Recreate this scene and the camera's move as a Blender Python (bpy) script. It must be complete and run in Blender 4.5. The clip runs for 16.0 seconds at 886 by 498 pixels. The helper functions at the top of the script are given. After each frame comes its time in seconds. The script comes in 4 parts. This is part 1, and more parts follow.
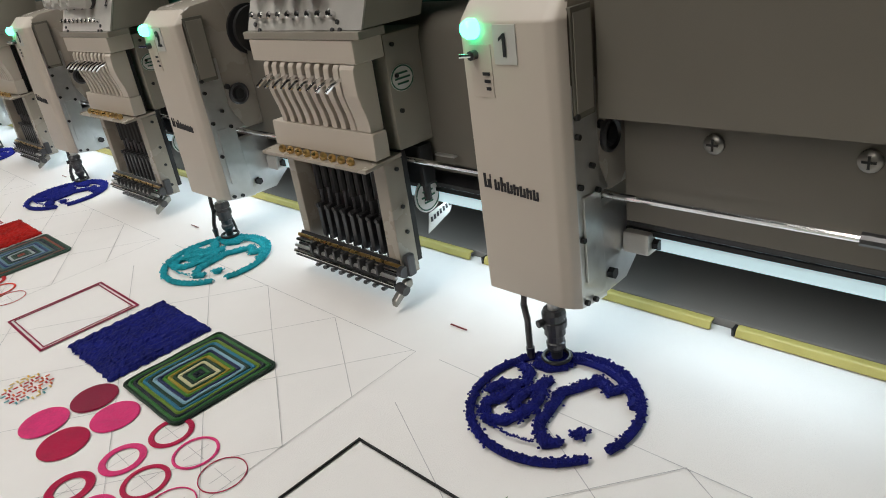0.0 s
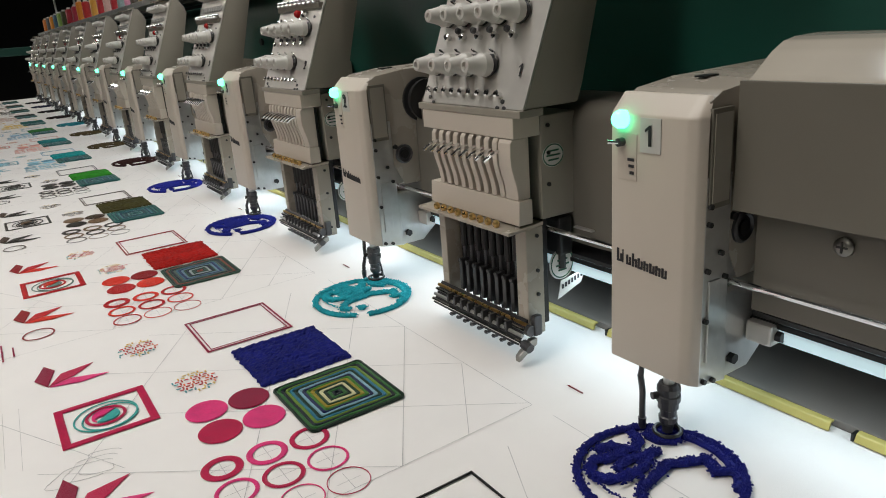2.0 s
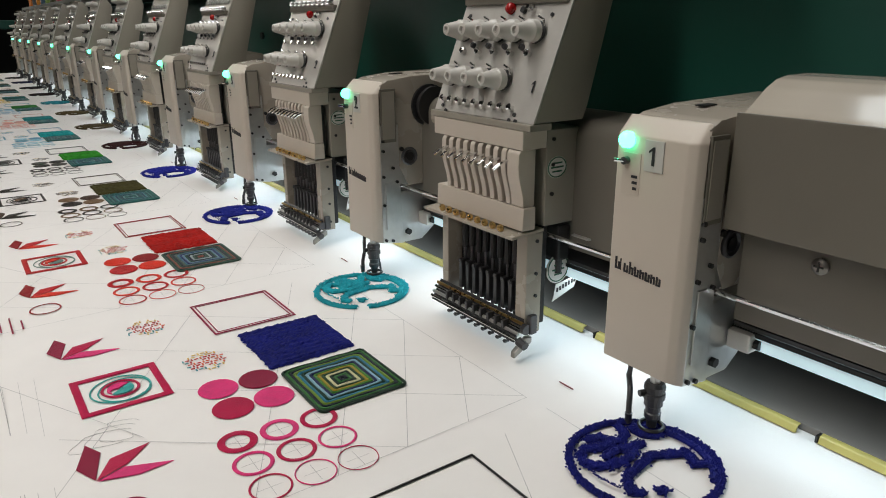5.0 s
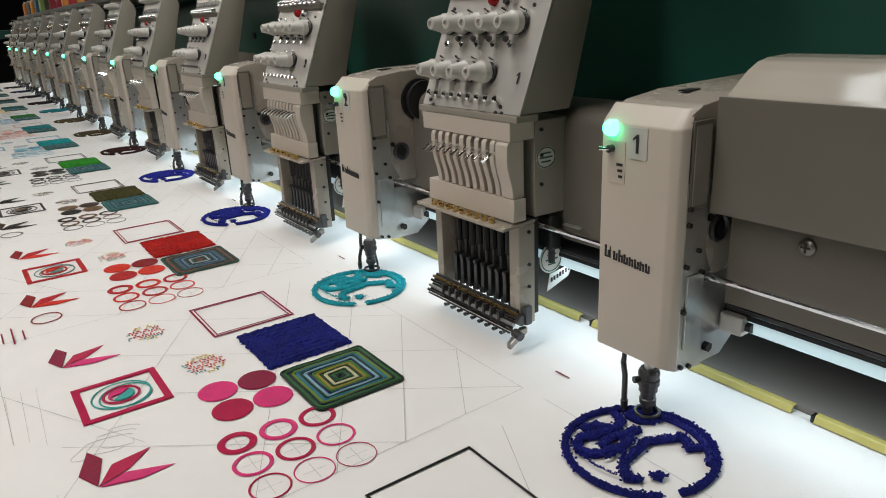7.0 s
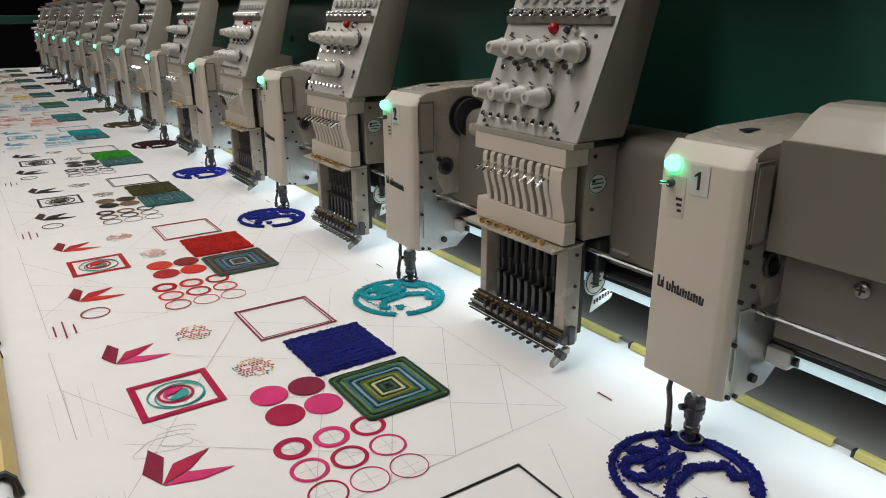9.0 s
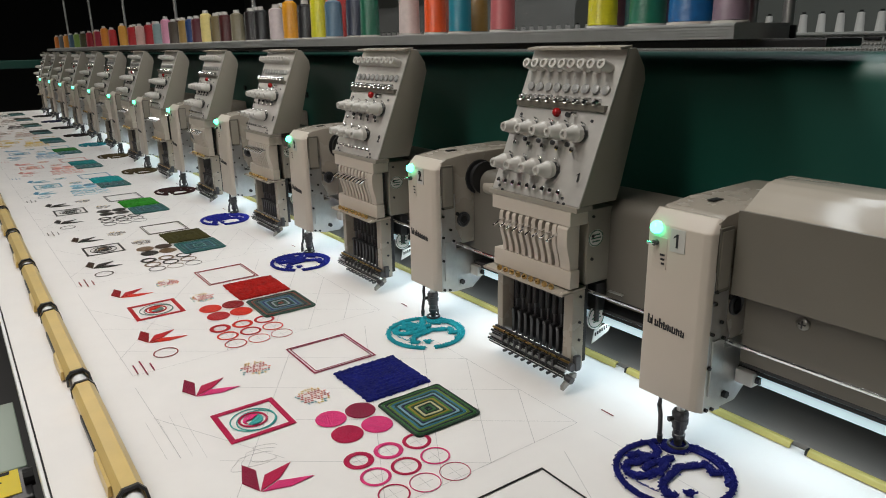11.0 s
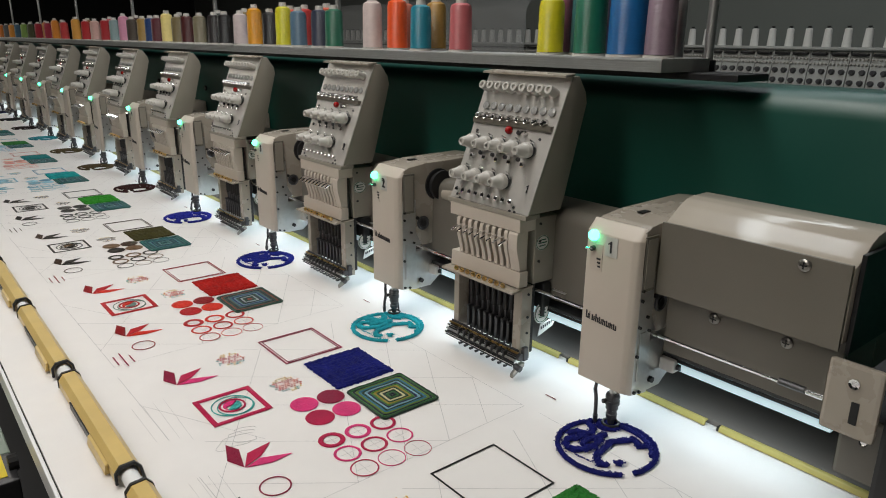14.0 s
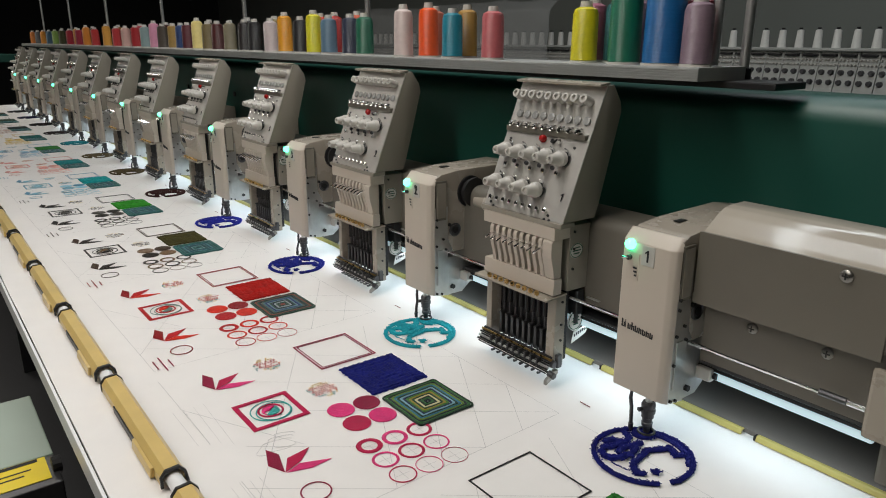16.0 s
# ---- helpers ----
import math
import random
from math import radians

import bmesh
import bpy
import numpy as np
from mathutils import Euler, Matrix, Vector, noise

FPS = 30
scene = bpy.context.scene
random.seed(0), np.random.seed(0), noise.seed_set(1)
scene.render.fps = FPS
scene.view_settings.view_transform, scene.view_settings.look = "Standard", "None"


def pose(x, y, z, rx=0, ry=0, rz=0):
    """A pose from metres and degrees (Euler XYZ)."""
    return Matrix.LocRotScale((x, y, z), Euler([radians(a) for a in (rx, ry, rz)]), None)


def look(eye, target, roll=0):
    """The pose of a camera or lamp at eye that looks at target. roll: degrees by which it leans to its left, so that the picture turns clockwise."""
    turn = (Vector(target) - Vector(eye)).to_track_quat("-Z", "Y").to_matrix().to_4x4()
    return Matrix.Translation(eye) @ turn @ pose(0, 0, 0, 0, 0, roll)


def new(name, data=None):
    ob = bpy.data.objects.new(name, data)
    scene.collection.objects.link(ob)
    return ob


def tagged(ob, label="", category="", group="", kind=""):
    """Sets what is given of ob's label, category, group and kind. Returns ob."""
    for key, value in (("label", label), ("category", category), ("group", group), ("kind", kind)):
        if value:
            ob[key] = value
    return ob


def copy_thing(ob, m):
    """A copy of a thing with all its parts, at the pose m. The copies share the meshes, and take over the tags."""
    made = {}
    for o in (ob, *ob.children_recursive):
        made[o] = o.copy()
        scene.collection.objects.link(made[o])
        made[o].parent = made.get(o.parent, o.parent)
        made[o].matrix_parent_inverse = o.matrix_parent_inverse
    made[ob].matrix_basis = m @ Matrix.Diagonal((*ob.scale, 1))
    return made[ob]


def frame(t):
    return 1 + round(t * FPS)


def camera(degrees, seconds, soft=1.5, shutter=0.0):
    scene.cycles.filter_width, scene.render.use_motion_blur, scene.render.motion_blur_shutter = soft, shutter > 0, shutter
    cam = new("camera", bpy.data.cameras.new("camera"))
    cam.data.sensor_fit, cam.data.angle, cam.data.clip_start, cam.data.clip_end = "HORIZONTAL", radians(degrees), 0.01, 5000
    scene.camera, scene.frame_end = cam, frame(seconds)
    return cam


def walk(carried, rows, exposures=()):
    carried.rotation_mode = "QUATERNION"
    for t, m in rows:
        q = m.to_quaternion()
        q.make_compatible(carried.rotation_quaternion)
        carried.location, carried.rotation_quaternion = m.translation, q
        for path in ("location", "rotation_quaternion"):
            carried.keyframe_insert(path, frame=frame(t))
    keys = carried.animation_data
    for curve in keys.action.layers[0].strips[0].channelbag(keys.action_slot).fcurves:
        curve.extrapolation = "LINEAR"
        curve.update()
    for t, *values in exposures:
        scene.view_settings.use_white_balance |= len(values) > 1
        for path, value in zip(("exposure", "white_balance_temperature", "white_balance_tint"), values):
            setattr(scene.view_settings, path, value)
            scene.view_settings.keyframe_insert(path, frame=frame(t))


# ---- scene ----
cam = camera(65.0, 16.0, soft=1.0)
PATH = [
    (0, (-0.322, -0.288, 1.144), (0.911, 1.039, 0.297), -8.5),
    (0.5, (-0.335, -0.298, 1.158), (0.857, 1.137, 0.439), -8.0),
    (1, (-0.349, -0.306, 1.159), (0.702, 1.274, 0.529), -6.9),
    (1.5, (-0.362, -0.317, 1.154), (0.619, 1.335, 0.598), -5.7),
    (2, (-0.362, -0.325, 1.155), (0.66, 1.278, 0.534), -4.4),
    (2.5, (-0.364, -0.331, 1.157), (0.654, 1.265, 0.512), -4.4),
    (3, (-0.37, -0.337, 1.155), (0.682, 1.239, 0.515), -3.0),
    (3.5, (-0.392, -0.339, 1.163), (0.687, 1.222, 0.531), -0.5),
    (6, (-0.412, -0.343, 1.171), (0.682, 1.215, 0.556), -0.5),
    (6.5, (-0.411, -0.346, 1.177), (0.671, 1.206, 0.529), -1.6),
    (7, (-0.401, -0.349, 1.17), (0.67, 1.214, 0.528), -2.8),
    (7.5, (-0.404, -0.34, 1.171), (0.681, 1.199, 0.497), -2.3),
    (8, (-0.407, -0.34, 1.178), (0.649, 1.221, 0.508), -2.5),
    (8.5, (-0.411, -0.34, 1.177), (0.642, 1.227, 0.519), -2.0),
    (9, (-0.443, -0.335, 1.192), (0.614, 1.239, 0.554), -0.2),
    (11.5, (-0.579, -0.446, 1.271), (0.548, 1.108, 0.711), -1.3),
    (12, (-0.597, -0.467, 1.279), (0.579, 1.044, 0.701), -0.3),
    (12.5, (-0.599, -0.473, 1.285), (0.572, 1.039, 0.698), -0.3),
    (13, (-0.598, -0.473, 1.289), (0.551, 1.058, 0.709), -0.3),
    (13.5, (-0.61, -0.479, 1.293), (0.565, 1.044, 0.744), 0.4),
    (14, (-0.621, -0.479, 1.295), (0.593, 1.002, 0.719), 0.7),
    (14.5, (-0.626, -0.472, 1.298), (0.596, 0.993, 0.699), 0.4),
    (15, (-0.63, -0.468, 1.293), (0.598, 0.992, 0.694), 0.8),
    (15.5, (-0.643, -0.466, 1.299), (0.566, 1.014, 0.711), 0.5),
    (16, (-0.64, -0.471, 1.305), (0.53, 1.046, 0.733), 0.3),
]
walk(cam, [(t, look(eye, target, roll)) for t, eye, target, roll in PATH])

P, H, N = 0.45, 0.85, 12          # head spacing, cloth height, number of heads

# ---- light ----
world = bpy.data.worlds.new("world")
scene.world = world
world.use_nodes = True
bg = world.node_tree.nodes["Background"]
bg.inputs[0].default_value = (0.75, 0.8, 0.9, 1)
bg.inputs[1].default_value = 0.002


def area(name, eye, target, sx, sy, watts, colour):
    d = bpy.data.lights.new(name, "AREA")
    d.shape, d.size, d.size_y, d.energy, d.color = "RECTANGLE", sx, sy, watts, colour
    ob = new(name, d)
    ob.matrix_world = look(eye, target)
    return ob


# fluorescent rows under the ceiling, and the white strip lamp under the machine's beam
area("ceiling_lamp_front", (-0.95, 0.4, 3.0), (-0.25, 0.7, 0.85), 0.4, 4.5, 58, (1.0, 0.945, 0.865))
area("ceiling_lamp_far", (-0.95, 5.2, 3.0), (-0.25, 4.6, 0.85), 0.4, 4.0, 44, (1.0, 0.945, 0.865))
area("ceiling_lamp_over", (0.22, 1.6, 3.0), (0.22, 1.6, 0.85), 0.06, 3.2, 9, (0.95, 0.98, 1.0))
area("ceiling_lamp_back", (0.98, 0.8, 3.1), (1.15, 0.8, 0.85), 0.24, 5.0, 23, (0.9, 0.97, 1.0))
for k in range(6):
    area("strip_lamp", (0.0825, -0.26 + 0.95 * k + 0.475, H + 0.0675), (0.055, -0.26 + 0.95 * k + 0.475, H), 0.93, 0.012, 0.46, (0.74, 0.91, 1.0))

# ---- materials ----


def mat(name, colour, rough=0.5, metal=0.0, grain=0.08, scale=60.0, bump=0.0, bscale=400.0, emit=0.0, spec=0.5, coat=0.0, random_tint=0.0):
    m = bpy.data.materials.new(name)
    m.use_nodes = True
    nt = m.node_tree
    b = nt.nodes["Principled BSDF"]
    b.inputs["Roughness"].default_value, b.inputs["Metallic"].default_value = rough, metal
    b.inputs["Specular IOR Level"].default_value = spec
    b.inputs["Coat Weight"].default_value = coat
    co = nt.nodes.new("ShaderNodeTexCoord")
    fine, wide = nt.nodes.new("ShaderNodeTexNoise"), nt.nodes.new("ShaderNodeTexNoise")
    fine.inputs["Scale"].default_value, wide.inputs["Scale"].default_value = scale, scale / 9
    fine.inputs["Detail"].default_value = 6
    add = nt.nodes.new("ShaderNodeMath")
    add.operation = "ADD"
    for n, k in ((fine, 0), (wide, 1)):
        nt.links.new(co.outputs["Object"], n.inputs["Vector"])
        nt.links.new(n.outputs["Fac"], add.inputs[k])
    ramp = nt.nodes.new("ShaderNodeMapRange")
    ramp.inputs["From Min"].default_value, ramp.inputs["From Max"].default_value = 0.6, 1.4
    ramp.inputs["To Min"].default_value, ramp.inputs["To Max"].default_value = 1 - grain, 1 + grain
    nt.links.new(add.outputs[0], ramp.inputs["Value"])
    mul = nt.nodes.new("ShaderNodeMix")
    mul.data_type, mul.blend_type = "RGBA", "MULTIPLY"
    mul.inputs["Factor"].default_value = 1
    mul.inputs["A"].default_value = (*colour, 1)
    nt.links.new(ramp.outputs[0], mul.inputs["B"])
    nt.links.new(mul.outputs["Result"], b.inputs["Base Color"])
    rr = nt.nodes.new("ShaderNodeMapRange")
    rr.inputs["To Min"].default_value, rr.inputs["To Max"].default_value = max(0.02, rough - 0.07), min(1, rough + 0.07)
    nt.links.new(fine.outputs["Fac"], rr.inputs["Value"])
    nt.links.new(rr.outputs[0], b.inputs["Roughness"])
    if bump:
        n = nt.nodes.new("ShaderNodeTexNoise")
        n.inputs["Scale"].default_value, n.inputs["Detail"].default_value = bscale, 4
        nt.links.new(co.outputs["Object"], n.inputs["Vector"])
        bp = nt.nodes.new("ShaderNodeBump")
        bp.inputs["Strength"].default_value, bp.inputs["Distance"].default_value = bump, 0.001
        nt.links.new(n.outputs["Fac"], bp.inputs["Height"])
        nt.links.new(bp.outputs[0], b.inputs["Normal"])
    if emit:
        b.inputs["Emission Color"].default_value, b.inputs["Emission Strength"].default_value = (*colour, 1), emit
    return m


def thread_mat(name, colour, angle=0.0, scale=900.0, rough=0.45):
    """Satin stitch: fine parallel threads running at an angle over the cloth."""
    m = mat(name, colour, rough, 0, 0.18, 500, spec=0.4)
    nt = m.node_tree
    co = nt.nodes.new("ShaderNodeTexCoord")
    mp = nt.nodes.new("ShaderNodeMapping")
    mp.inputs["Rotation"].default_value = (0, 0, angle)
    w = nt.nodes.new("ShaderNodeTexWave")
    w.inputs["Scale"].default_value, w.inputs["Distortion"].default_value, w.inputs["Detail"].default_value = scale, 1.5, 2
    bp = nt.nodes.new("ShaderNodeBump")
    bp.inputs["Strength"].default_value, bp.inputs["Distance"].default_value = 0.6, 0.0006
    nt.links.new(co.outputs["Object"], mp.inputs["Vector"])
    nt.links.new(mp.outputs[0], w.inputs["Vector"])
    nt.links.new(w.outputs["Fac"], bp.inputs["Height"])
    nt.links.new(bp.outputs[0], nt.nodes["Principled BSDF"].inputs["Normal"])
    return m


def srgb(r, g, b):
    return tuple(((c / 255) / 12.92 if c / 255 < 0.04045 else ((c / 255 + 0.055) / 1.055) ** 2.4) for c in (r, g, b))


CREAM = mat("cream_enamel", (0.35, 0.312, 0.262), 0.27, 0, 0.05, 25, 0.05, 700)
COVER = mat("cream_plastic", (0.53, 0.468, 0.40), 0.42, 0, 0.04, 20, 0.06, 900)
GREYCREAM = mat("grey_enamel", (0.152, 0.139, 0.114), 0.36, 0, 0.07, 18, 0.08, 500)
HEADGREY = mat("pale_grey_enamel_head", (0.29, 0.265, 0.222), 0.36, 0, 0.06, 20, 0.07, 500)
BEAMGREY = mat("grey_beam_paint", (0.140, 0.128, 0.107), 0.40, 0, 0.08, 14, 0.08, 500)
PLATEGREY = mat("grey_bed_plate", (0.18, 0.160, 0.145), 0.5, 0, 0.08, 16, 0.05, 500)
GREEN = mat("green_beam_paint", (0.005, 0.066, 0.048), 0.38, 0, 0.1, 9, 0.05, 300)
STEEL = mat("brushed_steel", (0.62, 0.62, 0.61), 0.34, 0.85, 0.10, 120, 0.05, 900)
PLATE = mat("brushed_aluminium", (0.60, 0.575, 0.54), 0.42, 0.55, 0.08, 90, 0.05, 900)
CHROME = mat("chrome", (0.78, 0.78, 0.78), 0.12, 1.0, 0.04, 100)
DARKSTEEL = mat("dark_steel", (0.09, 0.09, 0.095), 0.32, 0.7, 0.2, 150)
SCREWMETAL = mat("worn_screw_steel", (0.30, 0.29, 0.27), 0.36, 1.0, 0.15, 200)
BLACK = mat("black_plastic", (0.012, 0.012, 0.013), 0.42, 0, 0.2, 80)
BRASS = mat("brass", (0.65, 0.44, 0.18), 0.28, 1.0, 0.1, 200)
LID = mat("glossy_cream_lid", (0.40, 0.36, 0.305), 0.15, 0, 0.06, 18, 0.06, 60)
WHITEPLASTIC = mat("white_plastic", (0.52, 0.50, 0.465), 0.35, 0, 0.04, 60)
WHEEL = mat("smoky_clear_plastic", (0.34, 0.34, 0.33), 0.22, 0, 0.1, 90)
RED = mat("red_lamp_lens", (0.36, 0.008, 0.008), 0.2, 0, 0.05, 90)
LEDGREEN = mat("green_led", (0.06, 1.0, 0.42), 0.3, 0, 0.02, 90, emit=9.0)
STRIP = mat("white_strip_lamp", (0.66, 0.88, 0.95), 0.4, 0, 0.02, 30, emit=0.42)
PAPER = mat("paper_label", (0.72, 0.71, 0.68), 0.7, 0, 0.05, 70)
TAG = mat("grey_label", (0.50, 0.49, 0.46), 0.5, 0, 0.05, 70)
INK = mat("black_ink", (0.015, 0.014, 0.018), 0.6, 0, 0.1, 100)
STICKER = mat("green_ink", (0.02, 0.10, 0.06), 0.5, 0, 0.1, 100)
YELLOWCLIP = mat("yellow_spring_clip", (0.46, 0.39, 0.12), 0.42, 0, 0.12, 40, 0.1, 400)
GOLDCLIP = mat("gold_clip_plastic", (0.60, 0.43, 0.15), 0.34, 0, 0.12, 30, 0.08, 300)
TUBE = mat("white_clamp_tube", (0.78, 0.78, 0.78), 0.35, 0, 0.03, 50)
SHELFALU = mat("ribbed_aluminium", (0.55, 0.56, 0.55), 0.4, 0.5, 0.08, 60)
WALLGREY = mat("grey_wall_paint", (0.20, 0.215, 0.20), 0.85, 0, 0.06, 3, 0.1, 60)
# near-black wall colour: the room's shade is put into the paint
SHADEDWALL = mat("shaded_wall_colour", (0.03, 0.032, 0.032), 0.8, 0, 0.15, 3, 0.1, 60)
FLOORM = mat("dark_floor", (0.045, 0.045, 0.048), 0.5, 0, 0.2, 5, 0.1, 100)
CEILM = mat("ceiling_paint", (0.10, 0.10, 0.10), 0.9, 0, 0.1, 4)
FOLDED = mat("table_enamel", (0.30, 0.37, 0.31), 0.35, 0, 0.06, 12)
YLABEL = mat("yellow_warning_label", (0.75, 0.58, 0.01), 0.4, 0, 0.05, 50)
GREYBACK = mat("pale_grey_enamel", (0.42, 0.43, 0.41), 0.5, 0, 0.1, 30)
PENCIL = mat("pencil_line", (0.44, 0.42, 0.42), 0.8, 0, 0.3, 300)

CLOTH = mat("white_cotton_cloth", (0.785, 0.755, 0.735), 0.85, 0, 0.025, 30, 0.35, 1800, spec=0.2)

FILM = bpy.data.materials.new("clear_plastic_film")
FILM.use_nodes = True
_nt = FILM.node_tree
_b = _nt.nodes["Principled BSDF"]
_b.inputs["Base Color"].default_value = (0.8, 0.82, 0.82, 1)
_b.inputs["Roughness"].default_value = 0.12
_b.inputs["Alpha"].default_value = 0.22
_n = _nt.nodes.new("ShaderNodeTexNoise")
_n.inputs["Scale"].default_value, _n.inputs["Detail"].default_value = 14, 6
_bp = _nt.nodes.new("ShaderNodeBump")
_bp.inputs["Strength"].default_value, _bp.inputs["Distance"].default_value = 1.0, 0.02
_nt.links.new(_n.outputs["Fac"], _bp.inputs["Height"])
_nt.links.new(_bp.outputs[0], _b.inputs["Normal"])

# ---- mesh helpers ----


def part(name, bm, material, parent=None, label="", smooth=False):
    me = bpy.data.meshes.new(name)
    bmesh.ops.recalc_face_normals(bm, faces=bm.faces)
    if smooth:
        for f in bm.faces:
            f.smooth = True
    bm.to_mesh(me)
    bm.free()
    for m in (material if isinstance(material, (list, tuple)) else [material]):
        me.materials.append(m)
    ob = new(name, me)
    if smooth:
        me.set_sharp_from_angle(angle=radians(40))
    if parent:
        ob.parent = parent
    if label:
        tagged(ob, label)
    return ob


def thing(name, at, label, category, group="", kind=""):
    ob = new(name)
    ob.location = at
    ob.empty_display_size = 0.05
    return tagged(ob, label, category, group, kind)


def box(bm, x0, x1, y0, y1, z0, z1, bevel=0.0, seg=2):
    r = bmesh.ops.create_cube(bm, size=1, matrix=Matrix.LocRotScale(((x0 + x1) / 2, (y0 + y1) / 2, (z0 + z1) / 2), None, (abs(x1 - x0), abs(y1 - y0), abs(z1 - z0))))
    if bevel:
        es = list({e for v in r["verts"] for e in v.link_edges})
        bmesh.ops.bevel(bm, geom=es, offset=bevel, segments=seg, profile=0.6, affect="EDGES")
    return bm


def boxm(*a, **k):
    return box(bmesh.new(), *a, **k)


def cyl(bm, p0, p1, r0, r1=None, seg=16, caps=True):
    p0, p1 = Vector(p0), Vector(p1)
    d = p1 - p0
    m = Matrix.Translation((p0 + p1) / 2) @ d.to_track_quat("Z", "Y").to_matrix().to_4x4()
    bmesh.ops.create_cone(bm, cap_ends=caps, segments=seg, radius1=r0, radius2=r0 if r1 is None else r1, depth=d.length, matrix=m)
    return bm


def cylm(*a, **k):
    return cyl(bmesh.new(), *a, **k)


def lathe(bm, p0, axis, profile, seg=16):
    """A turned body: profile of (along, radius) pairs from p0 along the axis."""
    p0, q = Vector(p0), Vector(axis).to_track_quat("Z", "Y")
    rings = []
    for a, r in profile:
        rings.append([bm.verts.new(p0 + q @ Vector((r * math.cos(2 * math.pi * i / seg), r * math.sin(2 * math.pi * i / seg), a))) for i in range(seg)])
    for a, b in zip(rings, rings[1:]):
        for i in range(seg):
            bm.faces.new((a[i], a[(i + 1) % seg], b[(i + 1) % seg], b[i]))
    bm.faces.new(rings[0][::-1])
    bm.faces.new(rings[-1])
    return bm


def prism(bm, outline, axis, a0, a1, bevel=0.0):
    """An outline of (u, v) pairs drawn out along an axis: 'x' (u=y, v=z), 'y' (u=x, v=z) or 'z' (u=x, v=y)."""
    put = {"x": lambda u, v, a: (a, u, v), "y": lambda u, v, a: (u, a, v), "z": lambda u, v, a: (u, v, a)}[axis]
    lo = [bm.verts.new(put(u, v, a0)) for u, v in outline]
    hi = [bm.verts.new(put(u, v, a1)) for u, v in outline]
    n = len(outline)
    fs = [bm.faces.new(lo), bm.faces.new(hi[::-1])] + [bm.faces.new((lo[i], hi[i], hi[(i + 1) % n], lo[(i + 1) % n])) for i in range(n)]
    if bevel:
        es = list({e for f in fs for e in f.edges})
        bmesh.ops.recalc_face_normals(bm, faces=fs)
        bmesh.ops.bevel(bm, geom=es, offset=bevel, segments=2, profile=0.6, affect="EDGES")
    return bm


def prismm(*a, **k):
    return prism(bmesh.new(), *a, **k)


def tube(bm, pts, r, seg=8, closed=False, flat=1.0):
    """A round wire through points; flat squeezes it in z."""
    pts = [Vector(p) for p in pts]
    rings, n = [], len(pts)
    for i, p in enumerate(pts):
        a = pts[i - 1] if (i or closed) else p
        b = pts[(i + 1) % n] if (i < n - 1 or closed) else p
        t = (b - a).normalized()
        s = t.cross(Vector((0, 0, 1)))
        s = s.normalized() if s.length > 0.05 else Vector((1, 0, 0))
        u = s.cross(t).normalized()
        ring = []
        for j in range(seg):
            w = 2 * math.pi * j / seg
            o = (s * math.cos(w) + u * math.sin(w)) * r
            o.z *= flat
            ring.append(bm.verts.new(p + o))
        rings.append(ring)
    pairs = list(zip(rings, rings[1:])) + ([(rings[-1], rings[0])] if closed else [])
    for a, b in pairs:
        for j in range(seg):
            bm.faces.new((a[j], a[(j + 1) % seg], b[(j + 1) % seg], b[j]))
    if not closed:
        bm.faces.new(rings[0][::-1])
        bm.faces.new(rings[-1])
    return bm


def annulus(bm, cx, cy, r0, r1, z0, z1, seg=32, ey=1.0):
    """A raised flat ring on the cloth; r0 = 0 gives a disc."""
    an = [2 * math.pi * i / seg for i in range(seg)]
    def ring(r, z):
        return [bm.verts.new((cx + r * math.cos(a), cy + ey * r * math.sin(a), z)) for a in an]
    e = min(0.0008, (r1 - r0) * 0.3)
    loops = [ring(r1, z0), ring(r1 - e, z1)]
    if r0 > 0:
        loops += [ring(r0 + e, z1), ring(r0, z0)]
    for a, b in zip(loops, loops[1:]):
        for i in range(seg):
            bm.faces.new((a[i], a[(i + 1) % seg], b[(i + 1) % seg], b[i]))
    if r0 <= 0:
        bm.faces.new(loops[-1])
    return bm


def words(text, size, material, parent, m, name="number"):
    """Lettering in the built-in font as a thin mesh."""
    c = bpy.data.curves.new(name, "FONT")
    c.body, c.size, c.extrude, c.align_x, c.align_y = text, size, 0.0002, "CENTER", "CENTER"
    tmp = bpy.data.objects.new("tmp", c)
    scene.collection.objects.link(tmp)
    bpy.context.view_layer.update()
    me = bpy.data.meshes.new_from_object(tmp.evaluated_get(bpy.context.evaluated_depsgraph_get()))
    bpy.data.objects.remove(tmp)
    me.materials.clear()
    me.materials.append(material)
    ob = new(name, me)
    ob.parent = parent
    ob.matrix_local = m
    return ob


# a frame for lettering on a face that looks towards -x: text runs towards -y, up is +z
def facing(x, y, z, tilt=0.0):
    return Matrix.Translation((x, y, z)) @ Matrix.Rotation(radians(-tilt), 4, "Y") @ Matrix(((0, 0, -1, 0), (-1, 0, 0, 0), (0, 1, 0, 0), (0, 0, 0, 1)))

# ---- room ----


def structure(name, bm, material, label, category):
    return tagged(part(name, bm, material), label, category, "", "structure")


